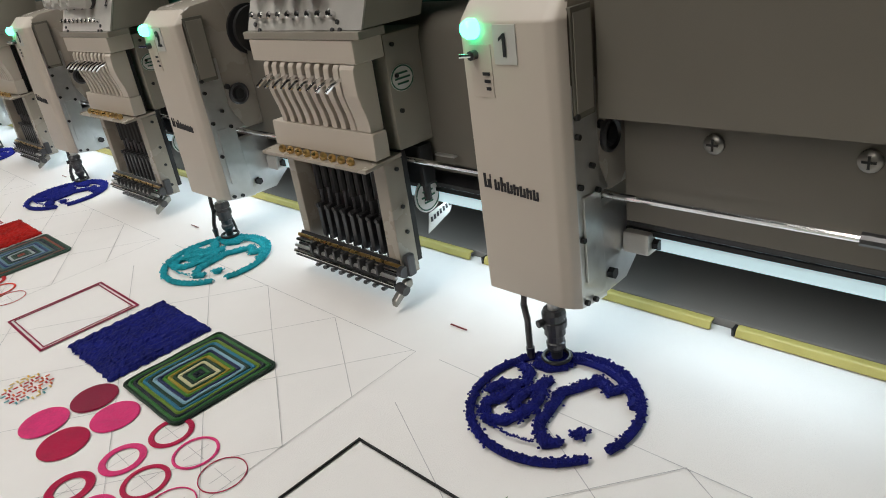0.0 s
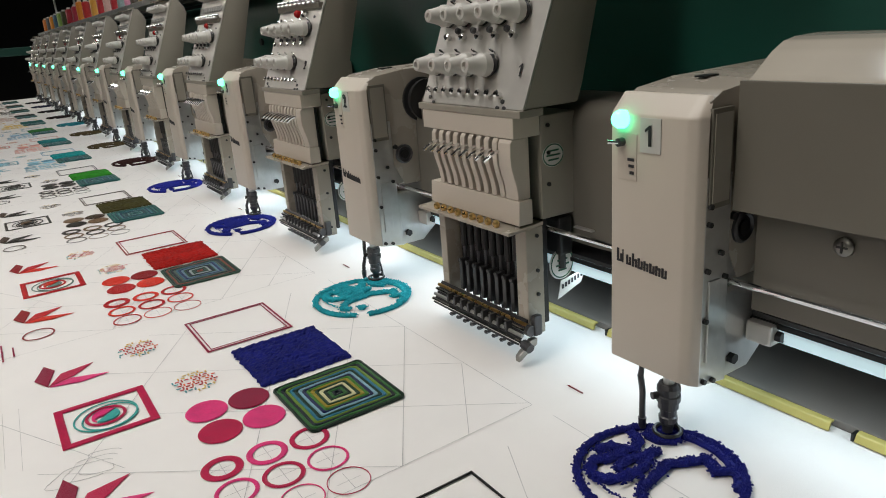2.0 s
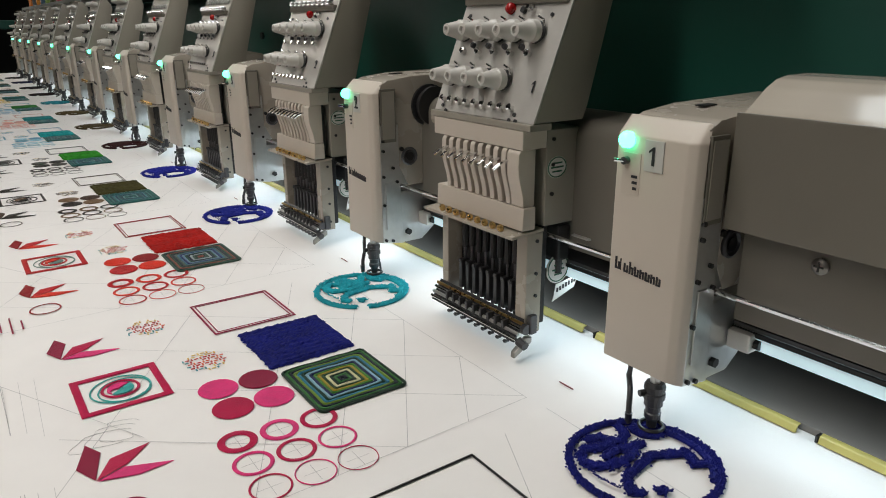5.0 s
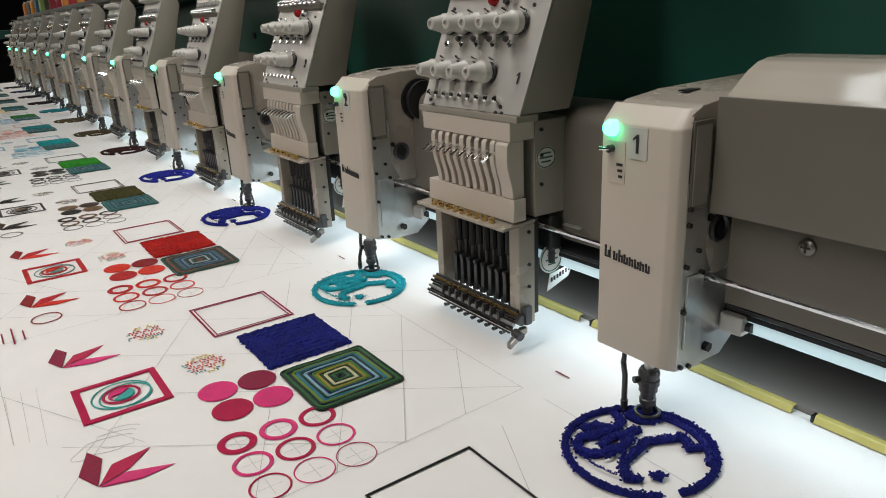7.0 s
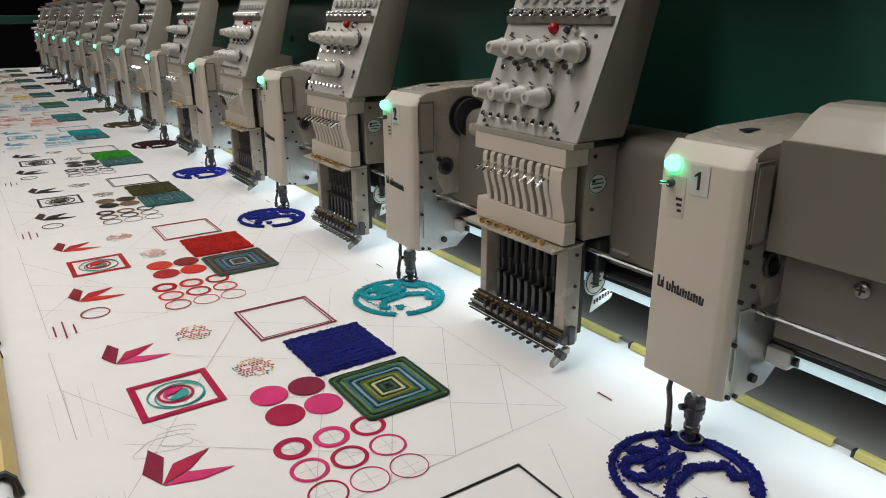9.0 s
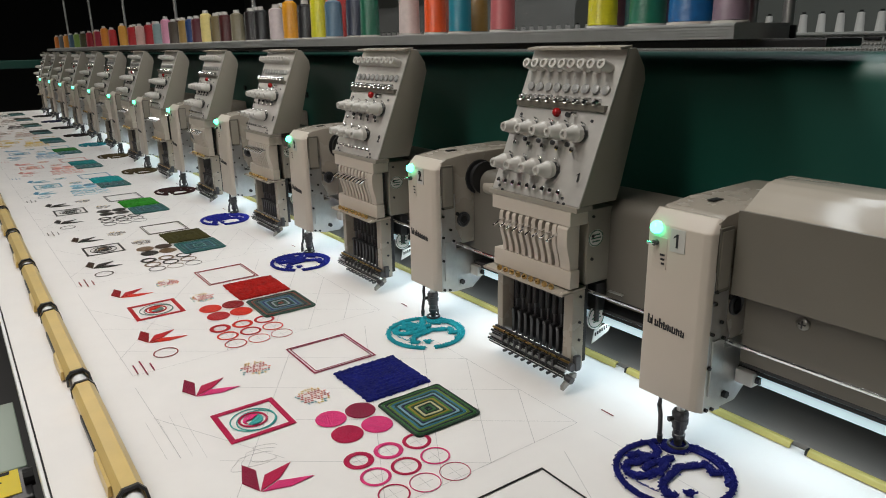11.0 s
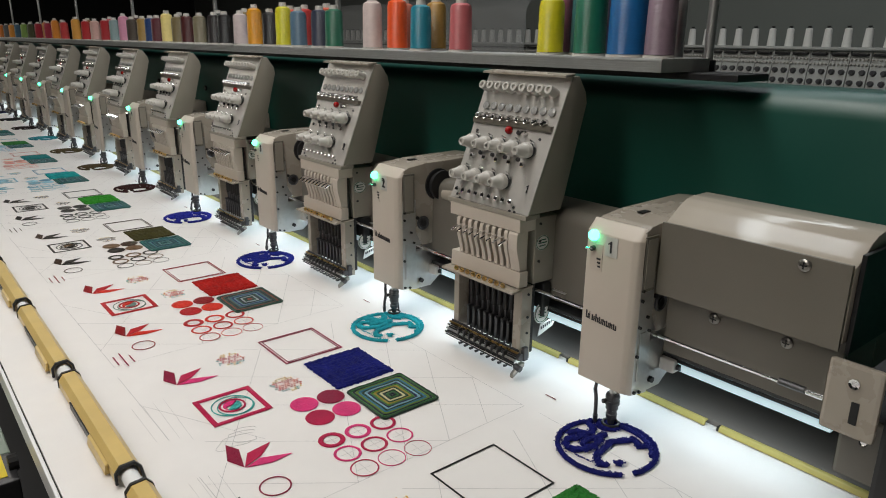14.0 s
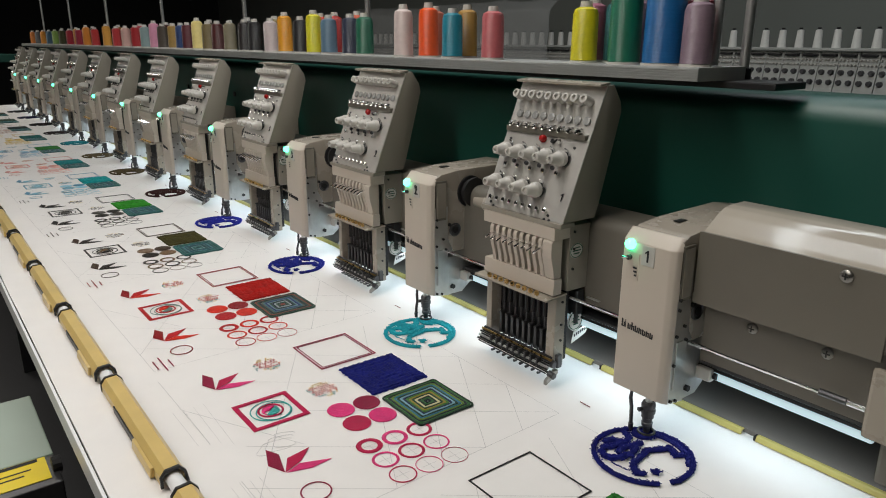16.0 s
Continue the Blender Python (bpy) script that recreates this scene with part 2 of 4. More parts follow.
structure("floor", boxm(-5, 5, -4, 12, -0.1, 0), FLOORM, "dark smooth workshop floor", "floor")
structure("ceiling", boxm(-5, 5, -4, 12, 3.4, 3.5), CEILM, "dim painted workshop ceiling", "ceiling")
structure("wall_east", boxm(4.0, 4.15, -4, 12, 0, 3.4), WALLGREY, "grey painted wall behind the second machine", "wall")
# these three walls get their darkness from the base colour, in place of shade
structure("wall_west", boxm(-5.1, -4.95, -4, 12, 0, 3.4), SHADEDWALL, "workshop wall with shade put into its dark colour", "wall")
structure("wall_north", boxm(-4.95, 4.0, 11.9, 12.05, 0, 3.4), SHADEDWALL, "far workshop wall with shade put into its dark colour", "wall")
structure("wall_south", boxm(-4.95, 4.0, -4.1, -3.95, 0, 3.4), SHADEDWALL, "workshop wall with shade put into its dark colour", "wall")

Y0, Y1 = -0.262, 5.35

# ---- machine body ----
body = thing("machine_body", (0, 0, 0), "long green and grey embroidery machine body with bed and rails", "machine")
part("green_beam", prismm([(0.225, 0.55), (0.225, 1.214), (0.230, 1.230), (0.243, 1.240), (0.258, 1.244), (0.33, 1.244), (0.36, 1.223), (0.36, 0.55)], "y", -1.0, Y1 + 0.15), GREEN, body, "dark green painted steel beam", True)
for k in range(N):
    part("beam_bolt", cylm((0.2255, k * P + 0.40, 1.14), (0.2195, k * P + 0.40, 1.14), 0.008, seg=10), BLACK, body)
prof = [(0.072, H + 0.102), (0.072, H + 0.212)] + [(0.090 - 0.018 * math.cos(a), H + 0.212 + 0.018 * math.sin(a)) for a in [i * math.pi / 12 for i in range(1, 7)]] + [(0.144, H + 0.230), (0.144, H + 0.102)]
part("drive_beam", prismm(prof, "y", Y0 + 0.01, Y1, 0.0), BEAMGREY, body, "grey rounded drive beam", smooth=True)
part("beam_web", boxm(0.145, 0.224, Y0 + 0.01, Y1, H + 0.12, H + 0.2), BEAMGREY, body)
part("bed_plate", boxm(0.1105, 0.60, -0.9, Y1 + 0.1, H - 0.03, H + 0.0060, 0.0015), PLATEGREY, body, "grey brown bed plate")
part("back_plate", boxm(0.214, 0.222, Y0, Y1, H + 0.010, H + 0.119, 0.001), DARKSTEEL, body)
part("lamp_holder", boxm(0.072, 0.112, Y0 + 0.01, Y1, H + 0.086, H + 0.0895), DARKSTEEL, body)
part("strip_lamp_tube", boxm(0.073, 0.092, Y0 + 0.012, Y1, H + 0.070, H + 0.0815, 0.003), STRIP, body, "glowing white strip lamp")
part("lamp_rail", boxm(0.0705, 0.0728, Y0 + 0.012, Y1, H + 0.082, H + 0.0855), BLACK, body)
part("push_rod", cylm((0.040, -0.206, H + 0.122), (0.040, Y1, H + 0.122), 0.0022, seg=10), CHROME, body, "thin polished steel rod")
part("trestle", boxm(0.2, 0.36, -0.8, -0.7, 0, 0.82, 0.004), GREEN, body)
part("trestle", boxm(0.2, 0.36, 5.1, 5.2, 0, 0.82, 0.004), GREEN, body)
# far cross bar
far = thing("end_frame", (0, 5.75, 0), "green painted cross bar at the machine's far end", "machine frame")
part("cross_bar", boxm(-0.62, 0.5, -0.03, 0.03, 1.14, 1.20, 0.006), GREEN, far)
part("upright", boxm(-0.62, -0.54, -0.03, 0.03, 0, 1.138, 0.006), GREEN, far)
part("upright", boxm(0.42, 0.5, -0.03, 0.03, 0, 1.138, 0.006), GREEN, far)

# end housing over the drive beam beside the first head
hb = thing("drive_housing", (0, 0, H), "grey sheet-metal drive housing with domed lid beside the first head", "machine cover")
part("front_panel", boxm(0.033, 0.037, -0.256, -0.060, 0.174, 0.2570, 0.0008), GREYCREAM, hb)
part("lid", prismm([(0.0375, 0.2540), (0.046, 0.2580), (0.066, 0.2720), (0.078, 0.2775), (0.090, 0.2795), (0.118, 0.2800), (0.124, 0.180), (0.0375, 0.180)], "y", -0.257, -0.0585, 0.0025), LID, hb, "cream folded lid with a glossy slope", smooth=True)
part("end_cap", boxm(0.044, 0.2, -0.262, -0.2575, 0.17, 0.266, 0.001), BLACK, hb, "black rubber end cap")
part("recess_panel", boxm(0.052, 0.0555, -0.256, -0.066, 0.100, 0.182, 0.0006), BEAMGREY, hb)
for y in (-0.124, -0.203):
    cap = part("cap_screw", lathe(bmesh.new(), (0.052, y, 0.159), (-1, 0, 0), [(0, 0.0060), (0.002, 0.0060), (0.0033, 0.0046), (0.0036, 0.0020)], 16), SCREWMETAL, hb, smooth=True)
    part("screw_slot", boxm(0.0478, 0.0488, y - 0.0034, y + 0.0034, 0.1585, 0.1597), BLACK, cap)
    part("screw_slot", boxm(0.0477, 0.0487, y - 0.0006, y + 0.0006, 0.1556, 0.1625), BLACK, cap)
cap = part("cap_screw", lathe(bmesh.new(), (0.033, -0.2150, 0.2475), (-1, 0, 0), [(0, 0.0062), (0.0018, 0.0062), (0.0032, 0.0048), (0.0035, 0.0020)], 16), SCREWMETAL, hb, smooth=True)
part("screw_slot", boxm(0.0289, 0.0299, -0.2184, -0.2116, 0.2470, 0.2482), BLACK, cap)
part("screw_slot", boxm(0.0288, 0.0298, -0.2156, -0.2144, 0.2442, 0.2510), BLACK, cap)
bk = part("end_bracket", boxm(0.028, 0.034, -0.300, -0.252, 0.098, 0.170, 0.004), CREAM, hb, "cream end bracket with slot")
part("slot", boxm(0.0272, 0.0279, -0.284, -0.277, 0.112, 0.134, 0.0003), BLACK, bk)
part("bracket_screw", lathe(bmesh.new(), (0.028, -0.277, 0.152), (-1, 0, 0), [(0, 0.005), (0.003, 0.005), (0.002, 0.003)], 10), CHROME, bk)
bl = part("lower_bracket", boxm(0.075, 0.081, -0.31, -0.256, 0.03, 0.10, 0.004), BEAMGREY, hb)
part("bracket_screw", lathe(bmesh.new(), (0.075, -0.28, 0.075), (-1, 0, 0), [(0, 0.004), (0.003, 0.004), (0.002, 0.003)], 10), CHROME, bl)
part("end_motor", boxm(0.036, 0.12, -0.36, -0.302, 0.02, 0.165, 0.005), BLACK, hb)
part("rod_joint", cylm((0.040, -0.206, 0.122), (0.040, -0.232, 0.122), 0.0038, seg=10), DARKSTEEL, hb)
part("rod_end", cylm((0.040, -0.233, 0.122), (0.040, -0.252, 0.122), 0.0034, seg=10), CHROME, hb)

# ---- chenille heads ----
def chenille_head():
    h = thing("chenille_head", (0, 0, H), "cream chenille embroidery head with glowing green lamp above the cloth", "machine head", "chenille heads along the machine")
    plan = [(0.005, 0.018), (0.0, 0.014), (0.0, -0.048), (0.003, -0.0545), (0.0095, -0.0580), (0.0095, 0.018)]
    bm = bmesh.new()
    # front shell: plan drawn up, top leaning back
    lo = [bm.verts.new((x, y, 0.0530 if x < 0.008 else 0.0505)) for x, y in plan]
    hi = [bm.verts.new((x, y, 0.237)) for x, y in plan]
    tp = [bm.verts.new((x * 0.3 + 0.0145, y * 0.94, 0.250)) for x, y in plan]
    n = len(plan)
    for a, b in ((lo, hi), (hi, tp)):
        for i in range(n):
            bm.faces.new((a[i], a[(i + 1) % n], b[(i + 1) % n], b[i]))
    bm.faces.new(lo[::-1])
    bm.faces.new(tp)
    bmesh.ops.recalc_face_normals(bm, faces=bm.faces)
    bmesh.ops.bevel(bm, geom=list(bm.edges), offset=0.0014, segments=2, profile=0.6, affect="EDGES")
    cover = part("front_cover", bm, COVER, h, "cream moulded front cover", smooth=True)
    for i, (w, t) in enumerate([(0.0050, 0.0098), (0.0020, 0.0098), (0.0044, 0.0072), (0.0046, 0.0098), (0.0046, 0.0078), (0.0044, 0.0072), (0.0046, 0.0072), (0.0044, 0.0072), (0.0044, 0.0072)]):
        y = 0.0085 - 0.0052 * i + (0.0016 if i > 1 else 0.0)
        zb = 0.131 - 0.0004 * i
        part("brand_mark", boxm(-0.0006, 0.0002, y - w * 0.36, y, zb, zb + t), INK, cover)
        if w > 0.003:
            part("brand_mark", boxm(-0.0006, 0.0002, y - w * 0.94, y - w * 0.62, zb, zb + 0.0060), INK, cover)
            part("brand_mark", boxm(-0.0006, 0.0002, y - w * 0.62, y - w * 0.36, zb + 0.0044 * (i % 2), zb + 0.0044 * (i % 2) + 0.0015), INK, cover)
    part("number_plate", boxm(-0.0008, 0.0003, -0.0285, -0.0115, 0.2125, 0.2355, 0.0002), TAG, cover)
    lb = part("switch_label", boxm(-0.0005, 0.0003, -0.0085, 0.0085, 0.192, 0.224, 0.0001), COVER, cover)
    for i in range(3):
        part("label_bar", boxm(-0.0011, -0.0006, -0.0065, -0.001 - 0.001 * i, 0.2055 - 0.0045 * i, 0.2075 - 0.0045 * i), INK, lb)
    part("lamp", lathe(bmesh.new(), (0.001, 0.0045, 0.233), (-1, 0, 0.15), [(0, 0.0062), (0.004, 0.0062), (0.007, 0.0048), (0.0085, 0.0025)], 14), LEDGREEN, h, "glowing green indicator lamp", smooth=True)
    sw = part("toggle_switch", cylm((0.0, 0.004, 0.218), (-0.005, 0.004, 0.218), 0.003, seg=10), DARKSTEEL, h)
    part("toggle_lever", cylm((-0.005, 0.004, 0.218), (-0.011, 0.008, 0.219), 0.0011, 0.0016, seg=8), CHROME, sw)
    # arm running back to the beam
    part("arm", prismm([(0.010, 0.200), (0.012, 0.2465), (0.024, 0.252), (0.060, 0.256), (0.175, 0.258), (0.22, 0.250), (0.22, 0.16), (0.10, 0.150), (0.075, 0.120), (0.050, 0.120)], "y", -0.0555, 0.014, 0.003), CREAM, h, "cream cast arm", smooth=True)
    part("arm_slot", boxm(0.05, 0.066, -0.022, -0.014, 0.2562, 0.2572), BLACK, h)
    part("side_plate", prismm([(0.0098, 0.0505), (0.0098, 0.199), (0.036, 0.199), (0.036, 0.150), (0.040, 0.046)], "y", -0.0572, 0.016, 0.001), STEEL, h, "brushed steel side plate")
    part("slot_cover", boxm(0.0150, 0.0265, -0.0590, -0.0573, 0.068, 0.128, 0.0004), STEEL, h)
    part("side_window", boxm(0.0110, 0.0320, -0.0586, -0.0557, 0.178, 0.242, 0.0006), GREYCREAM, h)
    part("side_panel", boxm(0.0128, 0.0300, -0.0594, -0.0587, 0.182, 0.239, 0.0003), HEADGREY, h, "pale grey side panel")
    for x, z in ((0.0125, 0.136), (0.0125, 0.168), (0.026, 0.146), (0.0135, 0.054), (0.0235, 0.052), (0.0315, 0.128), (0.0125, 0.180), (0.0125, 0.10)):
        part("screw", cylm((x, -0.0573, z), (x, -0.0600, z), 0.0020, seg=8), BLACK, h)
    bearing = part("bearing_plate", boxm(0.0365, 0.064, -0.0545, -0.044, 0.122, 0.182, 0.0015), STEEL, h)
    part("bearing_ring", lathe(bmesh.new(), (0.0515, -0.0546, 0.158), (0, -1, 0), [(0, 0.0115), (0.003, 0.0115), (0.004, 0.0095), (0.002, 0.0080)], 18), DARKSTEEL, bearing, smooth=True)
    part("bearing_hub", cylm((0.0515, -0.0570, 0.158), (0.0515, -0.0584, 0.158), 0.0055, seg=14), BLACK, bearing)
    part("hex_screw", cylm((0.040, -0.0546, 0.168), (0.040, -0.0580, 0.168), 0.0030, seg=6), BLACK, bearing)
    foot = part("foot_bracket", prismm([(0.0403, 0.046), (0.0365, 0.112), (0.060, 0.112), (0.098, 0.094), (0.098, 0.068), (0.070, 0.046)], "y", -0.0545, -0.047, 0.0012), STEEL, h, "bright steel foot bracket")
    part("hex_screw", cylm((0.048, -0.0546, 0.060), (0.048, -0.0590, 0.060), 0.0042, seg=6), BLACK, foot)
    part("rail_block", boxm(0.064, 0.084, -0.075, -0.0552, 0.069, 0.085, 0.002), PLATE, h)
    part("hex_screw", cylm((0.072, -0.0751, 0.076), (0.072, -0.0795, 0.076), 0.0042, seg=6), BLACK, h)
    # needle, presser and thread guide
    nx, ny = 0.008, -0.034
    part("needle_bar", cylm((nx, ny, 0.02), (nx, ny, 0.060), 0.0042, seg=12), STEEL, h)
    bm = bmesh.new()
    lathe(bm, (nx, ny, 0.0455), (0, 0, -1), [(a, 1.22 * r) for a, r in [(0, 0.0058), (0.003, 0.0070), (0.006, 0.0070), (0.0065, 0.0062), (0.009, 0.0062), (0.0095, 0.0072), (0.014, 0.0072), (0.0145, 0.0060), (0.020, 0.0062), (0.021, 0.0050), (0.026, 0.0048), (0.027, 0.0056), (0.031, 0.0054), (0.034, 0.0036), (0.040, 0.0032)]], 18)
    part("coupling", bm, DARKSTEEL, h, "dark knurled chenille coupling")
    part("clamp_screw", cylm((nx - 0.006, ny + 0.004, 0.036), (nx - 0.011, ny + 0.006, 0.036), 0.0028, seg=8), BLACK, h)
    part("presser_ring", tube(bmesh.new(), [(nx + 0.0095 * math.cos(a), ny + 0.0095 * math.sin(a), 0.0058) for a in [i * math.pi / 12 for i in range(24)]], 0.0016, 6, True), BLACK, h, smooth=True)
    part("presser_stem", tube(bmesh.new(), [(nx + 0.007, ny + 0.0005, 0.024), (nx + 0.009, ny, 0.012), (nx + 0.0093, ny, 0.006)], 0.0015, 6), DARKSTEEL, h)
    part("thread_guide", tube(bmesh.new(), [(0.010, -0.008, 0.056), (0.009, -0.007, 0.040), (0.007, -0.011, 0.029), (0.001, -0.016, 0.018), (0.000, -0.017, 0.008)], 0.0024, 8), DARKSTEEL, h, "bent dark steel thread guide", smooth=True)
    part("guide_tip", cylm((0.000, -0.017, 0.012), (0.000, -0.017, 0.003), 0.0032, 0.0026, seg=10), DARKSTEEL, h)
    # drive drum between this arm and the neighbouring head
    part("pulley", lathe(bmesh.new(), (0.082, -0.0505, 0.219), (0, -1, 0), [(0, 0.026), (0.008, 0.026), (0.009, 0.021), (0.014, 0.021), (0.015, 0.024), (0.020, 0.024)], 22), BLACK, h, "black drive pulley", smooth=True)
    return h


# ---- flat heads ----
def flat_head():
    h = thing("flat_head", (0, 0, H), "nine-needle cream flat embroidery head with white tension knobs", "machine head", "flat heads along the machine")
    L, R = 0.268, 0.128                                   # the two sides of the needle case
    pitch, first = 0.0120, 0.2425
    # needle case
    fr = part("case_frame", boxm(0.014, 0.034, R, R + 0.015, 0.022, 0.1255, 0.0012), CREAM, h, "cream needle case frame")
    part("case_frame", boxm(0.014, 0.034, L - 0.011, L, 0.022, 0.1255, 0.0012), CREAM, h)
    part("case_side", boxm(0.0345, 0.040, R + 0.001, L, 0.030, 0.130, 0.001), BLACK, h)
    for z in (0.035, 0.062, 0.085, 0.118):
        part("screw", cylm((0.026, R, z), (0.026, R - 0.0018, z), 0.0018, seg=8), BLACK, fr)
    for i in range(9):
        y = first - pitch * i
        part("needle_bar", cylm((0.027, y, 0.028), (0.027, y, 0.128), 0.0018, seg=8), DARKSTEEL, h)
        part("spring", cylm((0.027, y, 0.083 + 0.004 * (i % 2)), (0.027, y, 0.127), 0.0036, seg=8), BLACK, h)
        nb = part("needle_clamp", boxm(0.020, 0.030, y - 0.0027, y + 0.0027, 0.036, 0.070, 0.0010), DARKSTEEL, h, "dark steel needle clamp")
        part("clamp_eye", lathe(bmesh.new(), (0.020, y, 0.068), (-1, 0, 0), [(0, 0.0026), (0.0012, 0.0024), (0.0004, 0.0013)], 10), DARKSTEEL, nb)
        part("presser_foot", tube(bmesh.new(), [(0.022, y, 0.034), (0.019, y, 0.022), (0.013, y, 0.016), (0.0085, y, 0.0115), (0.004, y - 0.0005, 0.0118), (0.0025, y - 0.002, 0.0135)], 0.0019, 6), DARKSTEEL, h, "hooked presser foot", smooth=True)
        part("needle", cylm((0.022, y, 0.032), (0.013, y, 0.014), 0.0012, 0.0004, seg=6), CHROME, h)
    for x, z, m in ((0.010, 0.036, BRASS), (0.007, 0.032, CHROME), (0.004, 0.027, STEEL), (0.0015, 0.022, CHROME)):
        part("guide_rail", cylm((x, R - 0.002, z), (x, L + 0.004, z), 0.0018, seg=8), m, h)
    part("guide_plate", prismm([(0.013, 0.040), (0.0, 0.0185), (0.002, 0.0175), (0.016, 0.038)], "y", R + 0.001, L + 0.002), DARKSTEEL, h)
    for i in range(9):
        part("rail_clip", boxm(0.0005, 0.0125, first - pitch * i - 0.0015, first - pitch * i + 0.0015, 0.0265, 0.0355, 0.0005), DARKSTEEL, h)
    part("case_knob", cylm((0.010, R - 0.003, 0.032), (0.010, R - 0.008, 0.032), 0.0052, seg=14), DARKSTEEL, h)
    part("case_knob", cylm((0.004, R - 0.003, 0.020), (0.004, R - 0.013, 0.018), 0.0045, seg=12), DARKSTEEL, h)
    part("case_lever", prismm([(-0.006, 0.006), (-0.006, 0.012), (0.010, 0.024), (0.016, 0.024), (0.016, 0.018)], "y", R - 0.009, R - 0.003, 0.001), SCREWMETAL, h)
    part("case_lever", boxm(0.013, 0.022, R - 0.010, R - 0.0035, 0.026, 0.046, 0.002), DARKSTEEL, h)
    # ledge with brass beads
    part("bead_ledge", prismm([(-0.006, 0.124), (0.034, 0.1265), (0.034, 0.1295), (-0.006, 0.127)], "y", R - 0.001, L + 0.006, 0.0006), CREAM, h, "cream thread ledge")
    for i in range(9):
        part("bead", lathe(bmesh.new(), (0.000, first - pitch * i + 0.004, 0.1275), (-0.3, 0, 1), [(0, 0.0026), (0.002, 0.0034), (0.004, 0.0034), (0.006, 0.0020)], 10), BRASS, h, "small brass thread bead", smooth=True)
    # slotted cover of the take-up levers: nine curved ribs before a dark back
    part("lever_back", boxm(0.0235, 0.030, R + 0.010, L - 0.001, 0.1305, 0.214), BLACK, h)
    part("lower_apron", prismm([(0.0072, 0.1300), (0.0085, 0.152), (0.0232, 0.152), (0.0232, 0.1300)], "y", R, L, 0.001), COVER, h)
    part("upper_apron", boxm(0.0045, 0.034, R, L, 0.2065, 0.2242, 0.001), COVER, h)
    for i in range(10):
        w = 0.0034
        y = first + pitch * 0.5 - pitch * i
        if i == 9:
            w, y = 0.0085, R + 0.011
        pts = [(0.0095, 0.1525), (0.0093, 0.158), (0.0078, 0.166), (0.0050, 0.175), (0.0030, 0.183), (0.0024, 0.192), (0.0030, 0.203), (0.0050, 0.206), (0.0232, 0.206), (0.0232, 0.1525)]
        part("rib", prismm(pts, "y", y - w, y + w, 0.0009), COVER, h)
    for i in range(9):
        y = first - pitch * i
        part("take_up_lever", tube(bmesh.new(), [(0.020, y, 0.195), (0.004, y, 0.196), (-0.006, y + 0.001, 0.193), (-0.010, y + 0.005, 0.188)], 0.0017, 6), CHROME, h, "bright take-up lever", smooth=True)
    # body behind
    bd = part("body", prismm([(0.0345, 0.1305), (0.0345, 0.2225), (0.085, 0.2225), (0.100, 0.20), (0.100, 0.145), (0.075, 0.1300)], "y", R, L - 0.002, 0.002), HEADGREY, h, "pale grey head body", smooth=True)
    ov = bmesh.new()
    seg = 24
    vs = [ov.verts.new((0.048 + 0.0125 * math.cos(2 * math.pi * i / seg), R - 0.0005, 0.187 + 0.0105 * math.sin(2 * math.pi * i / seg))) for i in range(seg)]
    ov.faces.new(vs)
    st = part("round_label", ov, PAPER, bd)
    part("label_ring", tube(bmesh.new(), [(0.048 + 0.0115 * math.cos(a), R - 0.0007, 0.187 + 0.0095 * math.sin(a)) for a in [i * math.pi / 12 for i in range(24)]], 0.0006, 5, True), STICKER, st)
    for z, w in ((0.191, 0.006), (0.187, 0.008), (0.183, 0.006)):
        part("label_bar", boxm(0.048 - w, 0.048 + w, R - 0.0011, R - 0.0007, z - 0.0007, z + 0.0008), STICKER, st)
    for x, z, r in ((0.042, 0.19, 0.0018), (0.042, 0.162, 0.002), (0.082, 0.158, 0.0038), (0.042, 0.214, 0.0018), (0.08, 0.195, 0.0018)):
        part("screw", cylm((x, R - 0.0002, z), (x, R - 0.002, z), r, seg=8), BLACK, bd)
    part("solenoid", boxm(0.0525, 0.068, R - 0.0025, R + 0.03, 0.092, 0.1285, 0.003), BLACK, h, "black solenoid block")
    part("solenoid_core", cylm((0.060, R + 0.006, 0.094), (0.060, R + 0.006, 0.078), 0.005, seg=10), BLACK, h)
    tg = part("paper_tag", cylm((0.060, R + 0.0050, 0.082), (0.060, R + 0.0040, 0.082), 0.0155, seg=22), PAPER, h, "round white paper seal with a green ring")
    part("tag_ring", tube(bmesh.new(), [(0.060 + 0.0135 * math.cos(a), R + 0.0038, 0.082 + 0.0135 * math.sin(a)) for a in [k * math.pi / 12 for k in range(24)]], 0.0006, 5, True), STICKER, tg)
    for z, w in ((0.086, 0.006), (0.081, 0.008), (0.076, 0.005)):
        part("tag_bar", boxm(0.060 - w, 0.060 + w, R + 0.0032, R + 0.0038, z - 0.0007, z + 0.0008), STICKER, tg)
    st = part("printed_strip", prismm([(0.056, 0.046), (0.060, 0.064), (0.092, 0.068), (0.086, 0.056)], "y", R + 0.0060, R + 0.0068), TAG, tg, "grey printed strip")
    for k in range(7):
        part("strip_bar", boxm(0.061 + 0.004 * k, 0.0632 + 0.004 * k, R + 0.0054, R + 0.0059, 0.0555 + 0.0011 * k, 0.0600 + 0.0011 * k), INK, st)
    part("wire_bracket", boxm(0.060, 0.064, R - 0.034, R - 0.012, 0.120, 0.1215), STEEL, h)
    # tension board, leaning back
    lean = 22.0
    sl = math.tan(radians(lean))
    z0, z1 = 0.230, 0.402
    def bx(z):
        return 0.008 + (z - z0) * sl
    tl, tr = L + 0.004, R - 0.009
